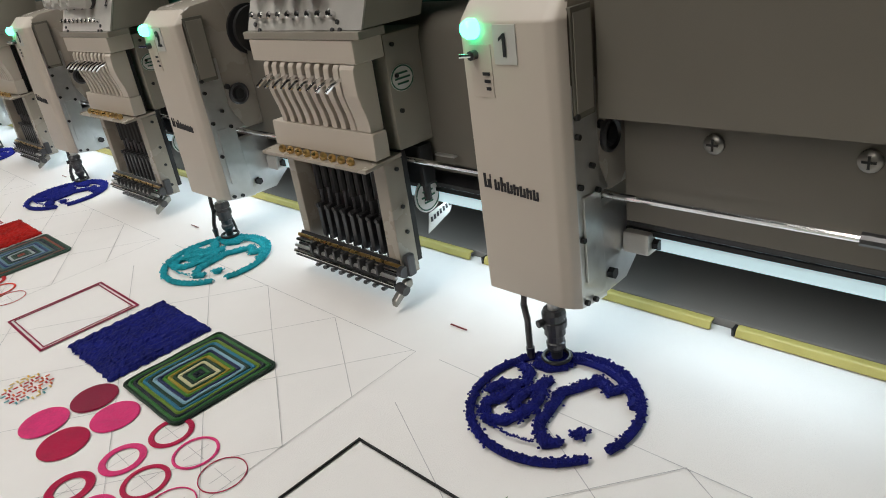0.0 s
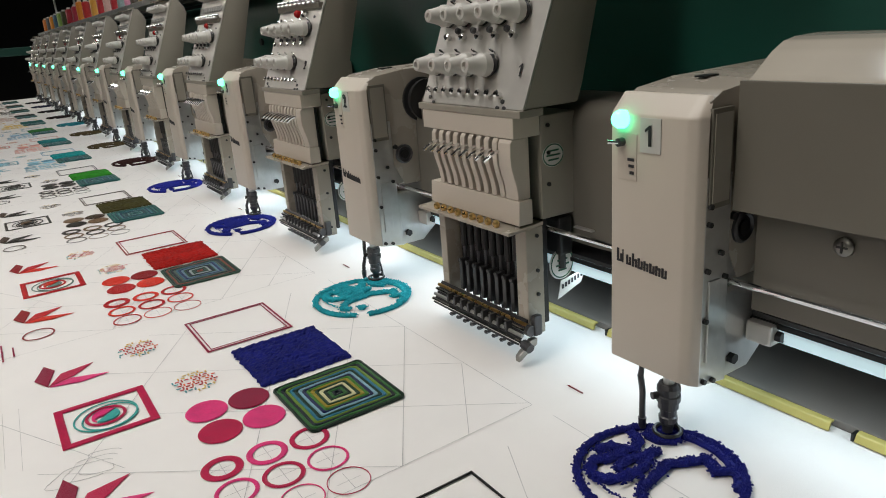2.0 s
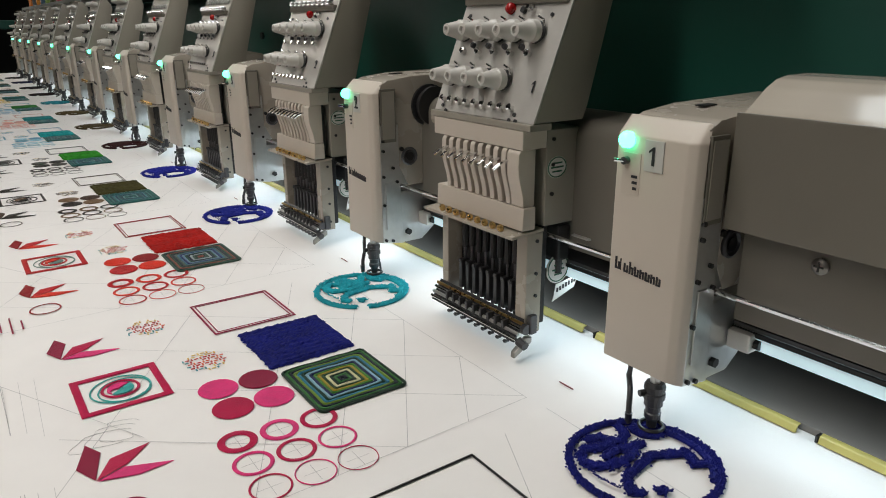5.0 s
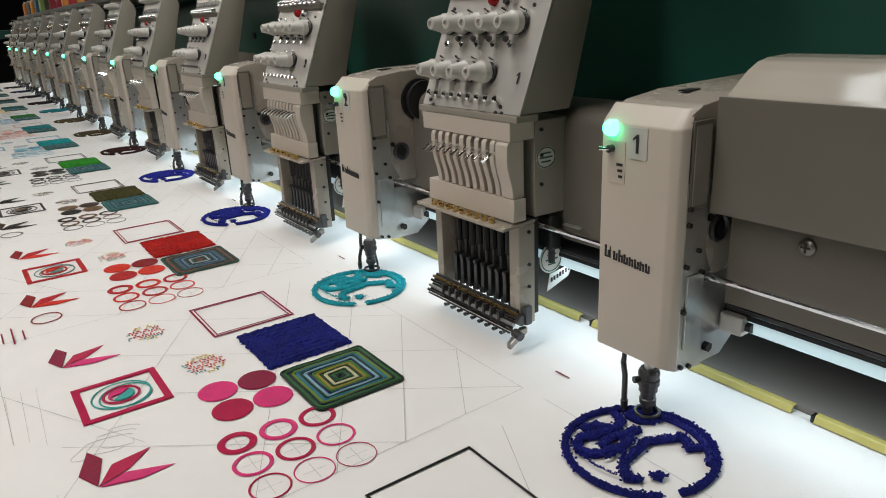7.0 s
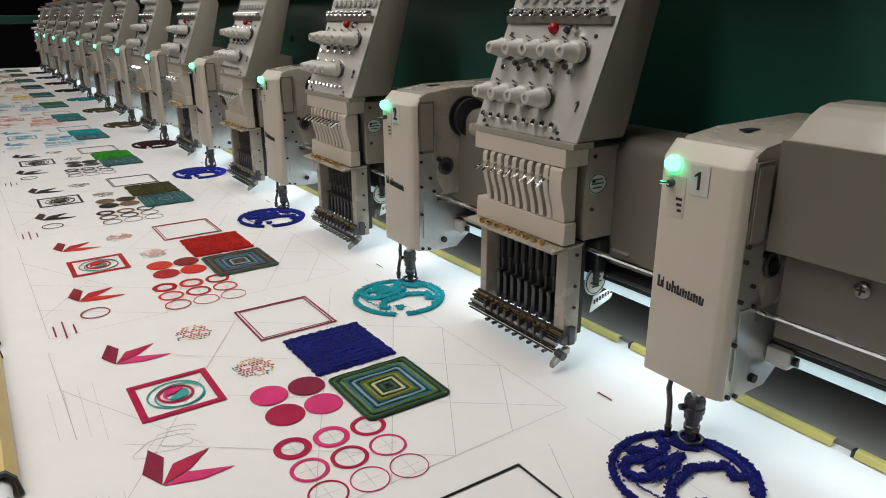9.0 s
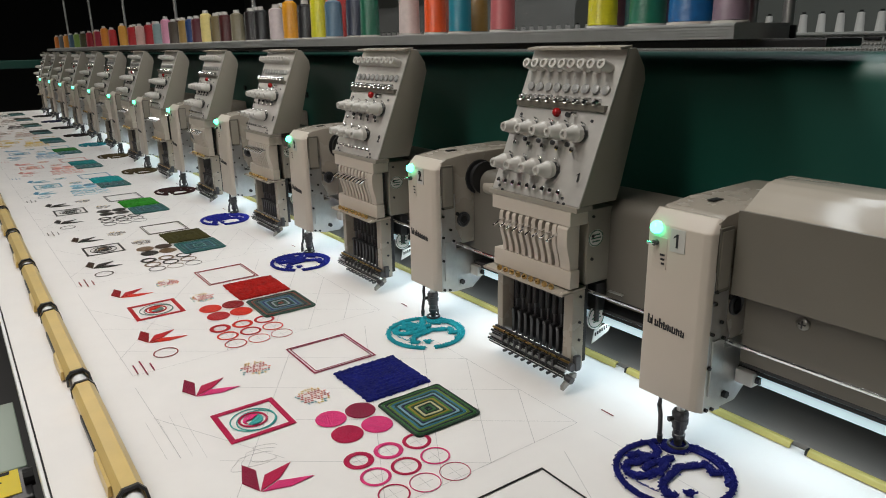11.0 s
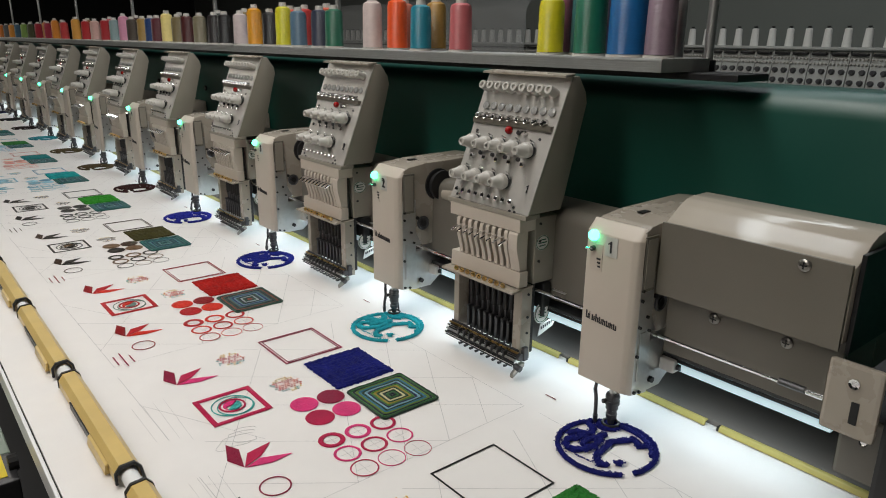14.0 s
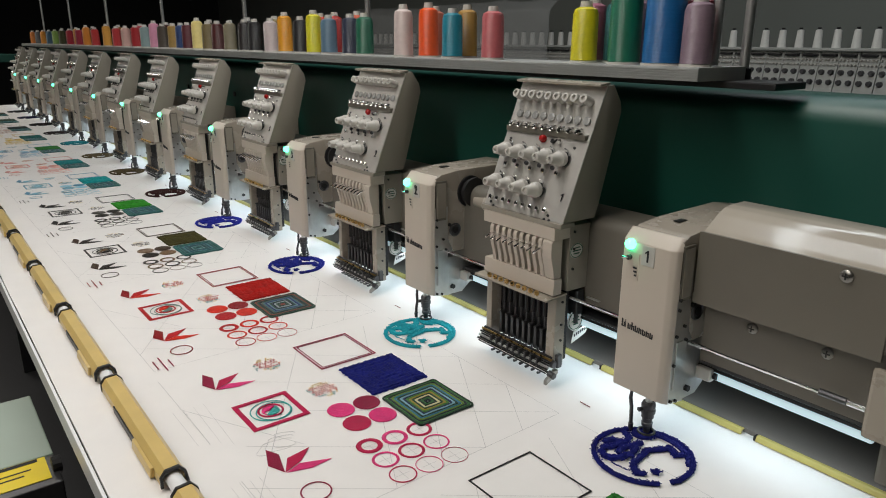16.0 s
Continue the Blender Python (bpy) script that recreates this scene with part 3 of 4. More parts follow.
    part("lip", boxm(0.004, 0.030, tr - 0.001, tl + 0.002, 0.2245, 0.2305, 0.0008), HEADGREY, h)
    part("tension_box", prismm([(bx(0.231) + 0.002, 0.231), (bx(z1) + 0.002, z1), (bx(z1) + 0.014, z1 + 0.001), (bx(z1) + 0.029, z1 - 0.020), (bx(z1) + 0.032, z1 - 0.034), (0.076, 0.246), (0.070, 0.231)], "y", tr, tl, 0.0015), HEADGREY, h, "pale grey tension box", smooth=True)
    pl = part("tension_plate", prismm([(bx(0.231), 0.231), (bx(z1), z1), (bx(z1) + 0.0018, z1), (bx(0.231) + 0.0018, 0.231)], "y", tr, tl, 0.0), PLATE, h, "brushed metal tension plate")
    part("top_visor", prismm([(bx(z1) - 0.013, z1 - 0.001), (bx(z1) - 0.013, z1 + 0.002), (bx(z1) + 0.006, z1 + 0.004), (bx(z1) + 0.006, z1 + 0.001)], "y", tr, tl, 0.0005), CREAM, h)
    nrm = Vector((-math.cos(radians(lean)), 0, math.sin(radians(lean))))
    def on(y, z, d=0.0):
        return Vector((bx(z), y, z)) + nrm * d
    def knob(y, z):
        k = part("tension_knob", lathe(bmesh.new(), on(y, z, 0.006), (nrm + Vector((0, 0, -0.32))).normalized(), [(0, 0.0104), (0.007, 0.0104), (0.008, 0.0092), (0.016, 0.0072), (0.0235, 0.0056), (0.024, 0.0034), (0.021, 0.0028)], 14), WHITEPLASTIC, h, "white plastic tension knob", smooth=True)
        part("tension_disc", lathe(bmesh.new(), on(y, z, 0.0), nrm, [(0, 0.0085), (0.002, 0.0105), (0.004, 0.0105), (0.0058, 0.0085)], 14), BLACK, k)
        part("check_spring", tube(bmesh.new(), [on(y - 0.008, z + 0.004, 0.003), on(y - 0.007, z + 0.010, 0.006), on(y, z + 0.0125, 0.007)], 0.0010, 5), CHROME, k)
    for i in range(5):
        knob(0.2540 - 0.0262 * i, 0.307)
    for i in range(4):
        knob(0.2535 - 0.0262 * i, 0.264)
    for i in range(9):
        y = 0.2600 - 0.0155 * i
        g = part("roller", lathe(bmesh.new(), on(y, 0.380, 0.002), nrm, [(0, 0.0062), (0.010, 0.0062), (0.016, 0.0060), (0.0165, 0.0034), (0.013, 0.0028)], 12), WHITEPLASTIC, h, "white thread roller", smooth=True)
        part("sensor_wheel", lathe(bmesh.new(), on(y - 0.004, 0.357, 0.001), nrm, [(0, 0.0056), (0.002, 0.0056), (0.003, 0.0030)], 14), WHEEL, h, "clear sensor wheel")
        part("guide_eye", lathe(bmesh.new(), on(y, 0.344, 0.002), (nrm + Vector((0, 0, -0.4))).normalized(), [(0, 0.0044), (0.006, 0.0044), (0.009, 0.0034), (0.007, 0.002)], 10), CHROME, h, "chrome thread eye", smooth=True)
    part("sensor_bar", boxm(bx(0.337) - 0.005, bx(0.337) + 0.004, tr + 0.004, tl - 0.001, 0.3335, 0.3410, 0.001), GREYCREAM, h)
    part("warning_lamp", lathe(bmesh.new(), on(0.197, 0.3285, 0.0), nrm, [(0, 0.0052), (0.003, 0.0056), (0.006, 0.0044), (0.0075, 0.002)], 12), RED, h, "small red warning lamp", smooth=True)
    part("toggle", lathe(bmesh.new(), on(0.166, 0.3275, 0.0), nrm, [(0, 0.0036), (0.004, 0.0036), (0.009, 0.0018)], 10), CHROME, h)
    part("jack", cylm(on(0.178, 0.327, 0), on(0.178, 0.327, 0.004), 0.003, seg=10), BLACK, h)
    for i in range(5):
        part("stud", lathe(bmesh.new(), on(0.2500 - 0.0245 * i, 0.2885, 0), nrm, [(0, 0.0024), (0.005, 0.0024), (0.006, 0.0036), (0.007, 0.002)], 8), CHROME, h)
    for i in range(4):
        part("stud", lathe(bmesh.new(), on(0.2385 - 0.0245 * i, 0.2945, 0), nrm, [(0, 0.0030), (0.003, 0.0030), (0.004, 0.002)], 8), DARKSTEEL, h)
    for i in range(9):
        part("stud", lathe(bmesh.new(), on(0.2590 - 0.0133 * i, 0.2415, 0), nrm, [(0, 0.0024), (0.005, 0.0024), (0.006, 0.0034), (0.007, 0.002)], 8), CHROME, h)
    for y, z in ((0.2595, 0.323), (0.2595, 0.2355), (0.143, 0.231), (0.152, 0.231), (0.147, 0.2365), (0.139, 0.323), (0.252, 0.231)):
        part("screw", cylm(on(y, z, 0), on(y, z, 0.0015), 0.0019, seg=8), DARKSTEEL, h)
    # cream drum joining the neighbour's pulley
    part("drum", lathe(bmesh.new(), (0.082, L - 0.001, 0.207), (0, 1, 0), [(0, 0.0185), (0.060, 0.0185), (0.066, 0.0150), (0.104, 0.0120)], 20), CREAM, h, "cream round drive drum", smooth=True)
    return h


ch, fh = chenille_head(), flat_head()
for k in range(N):
    c, f = (ch, fh) if k == 0 else (copy_thing(ch, pose(0, k * P, H)), copy_thing(fh, pose(0, k * P, H)))
    if k == 0:
        for m, sz in ((facing(-0.0012, -0.0200, 0.2240), 0.0115), (facing(0.008 + 0.032 * math.tan(radians(22)) - 0.0012, 0.1330, 0.262, -22), 0.009)):
            bm = prismm([(-0.10 * sz, -0.6 * sz), (0.10 * sz, -0.6 * sz), (0.10 * sz, 0.6 * sz), (-0.02 * sz, 0.6 * sz), (-0.34 * sz, 0.34 * sz), (-0.34 * sz, 0.18 * sz), (-0.10 * sz, 0.34 * sz)], "z", 0, 0.0003)
            part("head_number", bm, INK, c if sz > 0.01 else f).matrix_local = m
    elif k < 7:
        words(str(k + 1), 0.022, INK, c, facing(-0.0012, -0.0200, 0.2240), "head_number")
        words(str(k + 1), 0.017, INK, f, facing(0.008 + (0.262 - 0.230) * math.tan(radians(22)) - 0.0012, 0.1330, 0.262, -22), "head_number")

# ---- yellow clamp strip behind the cloth ----
y = -0.809
while y < Y1:
    n = 0.235
    c = thing("clamp_clip", (0.100, y, H), "yellow spring clip holding the cloth's back edge", "clip", "yellow clips along the bed")
    part("jaw", prismm([(-0.0015, 0.0012), (0.0008, 0.0068), (0.0022, 0.0075), (0.0065, 0.0075), (0.0065, 0.0068), (0.0030, 0.0062), (0.0010, 0.0012)], "y", 0, n - 0.018, 0.0008), YELLOWCLIP, c)
    part("end_spring", boxm(-0.001, 0.0065, n - 0.0176, n - 0.0155, 0.001, 0.0072, 0.0004), BLACK, c)
    y += n

# ---- cloth ----
cloth = bmesh.new()
xs = [-0.536, -0.531, -0.505, -0.475, -0.44, -0.40] + [-0.36 + 0.0195 * i for i in range(24)] + [0.1095]
ny = 170
grid = []
for j in range(ny + 1):
    yy = -0.95 + 6.45 * j / ny
    row = []
    for x in xs:
        z = H + 0.0006 * noise.noise((x * 5, yy * 4, 0))
        if x < -0.36:
            z += 0.0045 * noise.noise((x * 14, yy * 7, 3)) * min(1, (-0.36 - x) / 0.1)
        row.append(cloth.verts.new((x, yy, z)))
    grid.append(row)
for a, b in zip(grid, grid[1:]):
    for i in range(len(xs) - 1):
        cloth.faces.new((a[i], a[i + 1], b[i + 1], b[i]))
rim = bmesh.ops.extrude_edge_only(cloth, edges=[e for e in cloth.edges if len(e.link_faces) == 1])
bmesh.ops.translate(cloth, verts=[v for v in rim["geom"] if isinstance(v, bmesh.types.BMVert)], vec=(0, 0, -0.004))
cloth = tagged(part("embroidered_cloth", cloth, CLOTH, None, "", True), "white cotton cloth embroidered with rows of coloured test motifs", "cloth")

bed = thing("table", (0, 0, 0), "pale machine table under the stretched cloth", "table")
part("tabletop", boxm(-0.515, 0.1100, -0.94, 5.48, H - 0.03, H - 0.0055, 0.003), PLATEGREY, bed)
part("edge_rail", boxm(-0.542, -0.538, -0.95, 5.5, H - 0.03, H + 0.001, 0.001), TUBE, bed)
for yy in (-0.8, 0.9, 2.6, 4.3, 5.4):
    part("leg", boxm(-0.42, -0.37, yy, yy + 0.05, 0, H - 0.031, 0.004), BLACK, bed)

# ---- embroidery ----
TH = {}


def thread(rgb, angle=0.0):
    key = (rgb, round(angle, 2))
    if key not in TH:
        TH[key] = thread_mat("thread", srgb(*rgb), angle)
    return TH[key]


def shag(bm, pts, r, rng, spread, zed=0.0025, each=3):
    """Chenille loops: many small uneven tufts along a line of points."""
    if each > 1:
        tube(bm, [(x, y, 0.0006) for x, y in pts[::2]], spread + 0.55 * r, 7, False, 0.8)
    for x, y in pts:
        for _ in range(each * 4):
            s = 0.42 * r * rng.uniform(0.6, 1.3)
            px, py, pz = x + rng.gauss(0, spread), y + rng.gauss(0, spread), zed * rng.uniform(0.3, 1.2)
            v = [bm.verts.new((px + s * a, py + s * b, max(-0.001, pz + 0.9 * s * c))) for a, b, c in
                 ((1, 0.2, 0), (-0.2, 1, 0), (-1, -0.2, 0), (0.2, -1, 0), (0.25 * rng.uniform(-1, 1), 0.25 * rng.uniform(-1, 1), 1.1))]
            for i in range(4):
                bm.faces.new((v[i], v[(i + 1) % 4], v[4]))


def line(pts, step):
    out = []
    for (a, b), (c, d) in zip(pts, pts[1:]):
        n = max(1, int(math.hypot(c - a, d - b) / step))
        out += [(a + (c - a) * i / n, b + (d - b) * i / n) for i in range(n)]
    return out + [pts[-1]]


def arc(cx, cy, r, a0, a1, n=24, ey=1.0):
    return [(cx + r * math.cos(radians(a0 + (a1 - a0) * i / n)), cy + ey * r * math.sin(radians(a0 + (a1 - a0) * i / n))) for i in range(n + 1)]


COAST = [(0.0412, -0.0313), (0.0286, -0.0237), (0.037, -0.012), (0.028, -0.0073), (0.0114, 0.0018), (-0.0049, -0.001), (-0.0235, -0.0046), (-0.0353, -0.0176), (-0.0286, -0.0239)]
ISLET = [(-0.0183, -0.0273), (-0.014, -0.0322)]
BLOTS = [[(0.0225, 0.0439), (0.018, 0.0326), (0.0067, 0.0296), (-0.0014, 0.0349)],
         [(-0.0135, 0.0448), (-0.0007, 0.0417), (-0.0012, 0.0308), (-0.0145, 0.0316), (-0.0232, 0.0377), (-0.0332, 0.033)],
         [(-0.0372, 0.0288), (-0.0322, 0.0151), (-0.0182, 0.0115), (-0.0053, 0.0092), (0.0068, 0.014)],
         [(-0.0186, 0.0197), (-0.0082, 0.0229), (0.0071, 0.0193), (0.0181, 0.0159)],
         [(0.0283, 0.035), (0.0287, 0.0248), (0.0394, 0.0148)]]
DASHES = [[(-0.0399, 0.0237), (-0.0417, 0.0048), (-0.0377, -0.0104)], [(-0.0299, 0.0061), (-0.0109, 0.0052), (-0.0226, -0.004)]]


def chenille_ring():
    """An uneven chenille circle with blots inside and a gap in its rim, about its own centre."""
    rng = random.Random(4)
    bm = bmesh.new()
    R = 0.0550
    shag(bm, line(arc(0, 0, R, -110, 235, 60), 0.0014), 0.0028, rng, 0.0013, each=4)
    shag(bm, line(arc(0, 0, R - 0.005, -62, 48, 30), 0.002), 0.0028, rng, 0.0016, each=2)
    # wavy coastline, islands and dashes inside the rim
    for pts in [COAST, ISLET] + BLOTS:
        shag(bm, line(pts, 0.0014), 0.0028, rng, 0.0019, each=5)
    for pts in DASHES:
        shag(bm, line(pts, 0.0016), 0.0022, rng, 0.0005, each=1)
    return bm


def tufted(hx, hy, seed):
    rng = random.Random(seed)
    bm = bmesh.new()
    nx, ny = 44, 50
    g = []
    for i in range(nx + 1):
        row = []
        for j in range(ny + 1):
            edge = i in (0, nx) or j in (0, ny)
            x, y = -hx + 2 * hx * i / nx, -hy + 2 * hy * j / ny
            # concentric rows of loops
            d = min(hx - abs(x), hy - abs(y))
            z = 0.0 if edge else 0.0028 + 0.0007 * math.sin(d * 2600) + rng.uniform(-0.0006, 0.0008)
            row.append(bm.verts.new((x + rng.gauss(0, 0.0006 if not edge else 0.0008), y + rng.gauss(0, 0.0006 if not edge else 0.0008), z)))
        g.append(row)
    for a, b in zip(g, g[1:]):
        for j in range(ny):
            bm.faces.new((a[j], a[j + 1], b[j + 1], b[j]))
    return bm


def rect_line(cx, cy, hx, hy, r=0.004):
    pts = []
    for sx, sy, a0 in ((1, 1, 0), (-1, 1, 90), (-1, -1, 180), (1, -1, 270)):
        pts += arc(cx + sx * (hx - r), cy + sy * (hy - r), r, a0, a0 + 90, 4)
    return pts


def band(bm, cx, cy, hx, hy, w, z=0.0007):
    """A raised rectangular band of satin stitch."""
    def loop(k, zz):
        return [bm.verts.new((cx + sx * (hx - k), cy + sy * (hy - k), zz)) for sx, sy in ((1, 1), (-1, 1), (-1, -1), (1, -1))]
    e = min(0.0006, w * 0.25)
    ls = [loop(0, 0), loop(e, z), loop(w - e, z), loop(w, 0)]
    for a, b in zip(ls, ls[1:]):
        for i in range(4):
            bm.faces.new((a[i], a[(i + 1) % 4], b[(i + 1) % 4], b[i]))
    return bm


def patch(bm, pts, z=0.0006):
    c = [sum(p[0] for p in pts) / len(pts), sum(p[1] for p in pts) / len(pts)]
    lo = [bm.verts.new((x, y, 0)) for x, y in pts]
    hi = [bm.verts.new((x + (c[0] - x) * 0.06, y + (c[1] - y) * 0.06, z)) for x, y in pts]
    n = len(pts)
    for i in range(n):
        bm.faces.new((lo[i], lo[(i + 1) % n], hi[(i + 1) % n], hi[i]))
    bm.faces.new(hi)
    return bm


# per row: main, dark, bright, accent, tufted block, name of the main colour
ROWSET = {
    0: ((26, 24, 24), (20, 20, 20), (60, 60, 60), (90, 90, 95), (40, 110, 40), "black"),
    1: ((196, 26, 78), (150, 18, 62), (238, 60, 130), (70, 176, 170), (15, 22, 98), "crimson and pink"),
    2: ((196, 28, 34), (150, 14, 22), (232, 52, 30), (110, 140, 130), (160, 24, 18), "red"),
    3: ((42, 36, 32), (66, 46, 32), (120, 92, 64), (30, 26, 24), (62, 58, 26), "brown"),
    4: ((40, 36, 34), (40, 36, 34), (60, 56, 52), (90, 90, 90), (44, 128, 34), "dark brown"),
    5: ((120, 176, 196), (90, 150, 180), (150, 205, 225), (160, 200, 210), (24, 138, 140), "pale blue"),
    6: ((226, 150, 140), (210, 140, 130), (240, 180, 165), (230, 190, 170), (36, 120, 122), "pale coral"),
    7: ((130, 170, 200), (120, 170, 190), (160, 200, 220), (150, 190, 200), (48, 112, 52), "pale blue"),
    8: ((226, 190, 90), (210, 170, 80), (240, 210, 120), (220, 200, 120), (40, 98, 96), "pale yellow"),
    9: ((200, 170, 160), (190, 160, 150), (210, 180, 170), (180, 170, 160), (50, 60, 60), "pale"),
    10: ((60, 50, 50), (60, 50, 50), (90, 80, 80), (110, 100, 100), (70, 84, 72), "dark"),
    11: ((150, 130, 120), (140, 120, 110), (160, 140, 130), (150, 140, 130), (80, 74, 66), "brown"),
    12: ((90, 110, 110), (90, 110, 110), (110, 130, 130), (110, 130, 130), (60, 80, 76), "grey"),
}
SPIRAL = [(16, 44, 30), (52, 110, 52), (16, 26, 40), (110, 140, 44), (44, 120, 150), (18, 56, 40), (140, 180, 200), (22, 34, 80), (70, 128, 44), (160, 140, 40), (24, 60, 30), (220, 214, 170)]
SPIRAL2 = [(60, 90, 76), (30, 62, 58), (150, 76, 60), (52, 84, 66), (30, 40, 60), (90, 110, 96), (70, 120, 140), (40, 52, 110), (120, 150, 170), (40, 80, 60), (24, 30, 60), (180, 190, 190)]
SPIRAL3 = [(36, 92, 92), (60, 120, 110), (30, 74, 84), (70, 130, 120), (30, 60, 80), (50, 110, 106), (90, 140, 150), (30, 60, 90), (60, 110, 110), (40, 80, 90), (30, 60, 70), (120, 160, 160)]
Z = H + 0.0009
STEP = [-0.425, 0.0, 0.437, 0.881] + [0.881 + P * i for i in range(1, 10)]     # how far each row of motifs lies along the cloth


def lay(x, y):
    """A point of the drawn pattern, as it lies on the cloth."""
    return x - 0.0305, 0.93 * y - 0.008


ring_bm = chenille_ring()
CIRCLES = [(14, 20, 102), (32, 158, 172), (24, 34, 130), (28, 36, 140), (52, 22, 20), (78, 66, 42), (84, 72, 46), (40, 130, 140), (36, 26, 24), (30, 28, 28), (26, 30, 60), (30, 26, 26)]
for k, rgb in enumerate(CIRCLES):
    part("chenille_circle", ring_bm.copy(), mat("chenille_yarn", srgb(*rgb), 0.75, 0, 0.45, 260, 0.5, 1500, spec=0.25), cloth, "shaggy chenille circle").location = (-0.0325, -0.0600 + STEP[k + 1], H + 0.0015)
ring_bm.free()

for c, (main, dark, bright, accent, fill, cname) in ROWSET.items():
    o = (0, STEP[c], Z)
    rng = random.Random(c)

    def motif(name, bm, m, label="", smooth=False):
        ob = part(name, bm, m, cloth, label, smooth)
        ob.location = o
        return ob

    ob = motif("tufted_block", tufted(0.0455, 0.0475, c), mat("tufted_yarn", srgb(*fill), 0.8, 0, 0.45, 300, 0.6, 1600, spec=0.2), "tufted block of loop stitch")
    ob.location = (-0.1580, 0.2930 + STEP[c], Z)
    # spiral of cord in nested rectangles
    cols = SPIRAL if c in (0, 1) else SPIRAL2 if c == 2 else SPIRAL3
    outer = None
    for i in range(15):
        k = i * 0.00288
        bm = tube(bmesh.new(), [(x, y, 0.0010 + 0.0003 * math.sin(7 * n + i)) for n, (x, y) in enumerate(line(rect_line(0, 0, 0.0432 - k, 0.0436 - k, max(0.0010, 0.005 - k * 0.1)), 0.004))][:-1], 0.00150, 6, True)
        if outer is None:
            outer = motif("cord_rectangle", bm, thread(cols[i % 12], 0.3), "nested rectangles of couched coloured cord", True)
            outer.location = (-0.1555, 0.1890 + STEP[c], Z)
        else:
            part("cord", bm, thread(cols[i % 12], 0.3), outer, "", True)
    # double outline frame
    bm = band(bmesh.new(), -0.1755, 0.4030, 0.0465, 0.0470, 0.0024)
    if c:
        band(bm, -0.1755, 0.4030, 0.0420, 0.0425, 0.0012)
    motif("outline_frame", bm, thread(dark if c else (16, 14, 14)), cname + " double outline frame")
    # medallion frame
    motif("medallion_frame", band(bmesh.new(), -0.3290, 0.2920, 0.0378, 0.0370, 0.0068 if c < 3 else 0.0045), thread(main), cname + " satin frame round a medallion")
    bm = bmesh.new()
    annulus(bm, -0.3290, 0.2920, 0.0245, 0.0262, 0, 0.0006)
    annulus(bm, -0.3260, 0.2882, 0.0214, 0.0230, 0, 0.0008)
    motif("medallion_ring", bm, thread(accent))
    motif("medallion_ring", annulus(bmesh.new(), -0.3290, 0.2920, 0.0140, 0.0168, 0, 0.0010), thread(main))
    motif("medallion_heart", patch(bmesh.new(), arc(-0.3290, 0.2920, 0.0115, 40, 220, 14) + arc(-0.3335, 0.2877, 0.0050, 220, 60, 8), 0.0011), thread(bright))
    motif("medallion_heart", patch(bmesh.new(), arc(-0.3290, 0.2920, 0.0115, 222, 398, 14), 0.0009), thread(accent))
    # discs
    for i, ((x, y), q) in enumerate(zip(((-0.2565, 0.2390), (-0.2200, 0.2360), (-0.2200, 0.1970), (-0.2565, 0.1990)), (bright, dark, bright, main))):
        motif("satin_disc", annulus(bmesh.new(), x, y, 0, 0.0178, 0, 0.0007, 36, 1.02), thread(q, 0.5 * i), cname + " satin stitch disc")
    # rings of growing thinness
    for i in range(3):
        for j in range(3):
            w = (0.0062, 0.0050, 0.0042, 0.0034, 0.0036, 0.0022, 0.0017, 0.0010, 0.0007)[i + j * 3]
            motif("satin_ring", annulus(bmesh.new(), -0.2710 + 0.0340 * i, 0.1465 - 0.0026 * i - 0.0348 * j, 0.0158 - w, 0.0158, 0, 0.0006, 36, 1.0), thread(bright if (i + j) % 2 else main, 0.4 * i), cname + " satin stitch ring")
    # leaves
    for dx, dy in ((0, 0), (0.007, 0.2485)):
        for pts, q in ((((-0.341, 0.236), (-0.3325, 0.217), (-0.342, 0.178), (-0.352, 0.202)), dark), (((-0.342, 0.177), (-0.3285, 0.203), (-0.298, 0.209), (-0.318, 0.188)), main), (((-0.341, 0.176), (-0.322, 0.1845), (-0.288, 0.170), (-0.314, 0.167)), bright if c < 3 else main)):
            motif("leaf", patch(bmesh.new(), [lay(x + dx, y + dy) for x, y in pts]), thread(q, 0.8), cname + " satin leaf")
    motif("oval_ring", annulus(bmesh.new(), -0.3610, 0.1070, 0.0150, 0.0168, 0, 0.0006, 36), thread(dark), cname + " oval outline")
    for x, y0, y1 in ((-0.4085, 0.496, 0.528), (-0.3985, 0.486, 0.538), (-0.3880, 0.494, 0.522)):
        motif("stroke", patch(bmesh.new(), [(x - 0.0008, y0), (x + 0.0008, y0), (x + 0.0008, y1), (x - 0.0008, y1)]), thread(dark))
    # colour samplers
    for cx, cy in ((-0.2510, 0.3010), (-0.2800, 0.4190)):
        pal = [(206, 44, 40), (236, 112, 64), (236, 184, 50), (240, 206, 110), (84, 164, 172)] if c < 3 else [main, bright, (222, 190, 120), (232, 214, 170), dark]
        bm = bmesh.new()
        for i in range(9):
            for j in range(9):
                u, v = i - 4, j - 4
                if abs(u) + abs(v) > 6 or rng.random() < 0.30:
                    continue
                x, y = cx + u * 0.0043 + 0.0021 * (j % 2), cy + v * 0.0048
                s, w = (0.0019, 0.0007) if (i + j) % 2 else (0.0007, 0.0020)
                before = len(bm.faces)
                patch(bm, [(x - s, y - w), (x + s, y - w), (x + s, y + w), (x - s, y + w)], 0.0005)
                bm.faces.ensure_lookup_table()
                mi = rng.choice((2, 3)) if v > 2 else rng.choice((4, 4, 3)) if v < -2 or u < -3 else rng.choice((0, 0, 1))
                for f in bm.faces[before:]:
                    f.material_index = mi
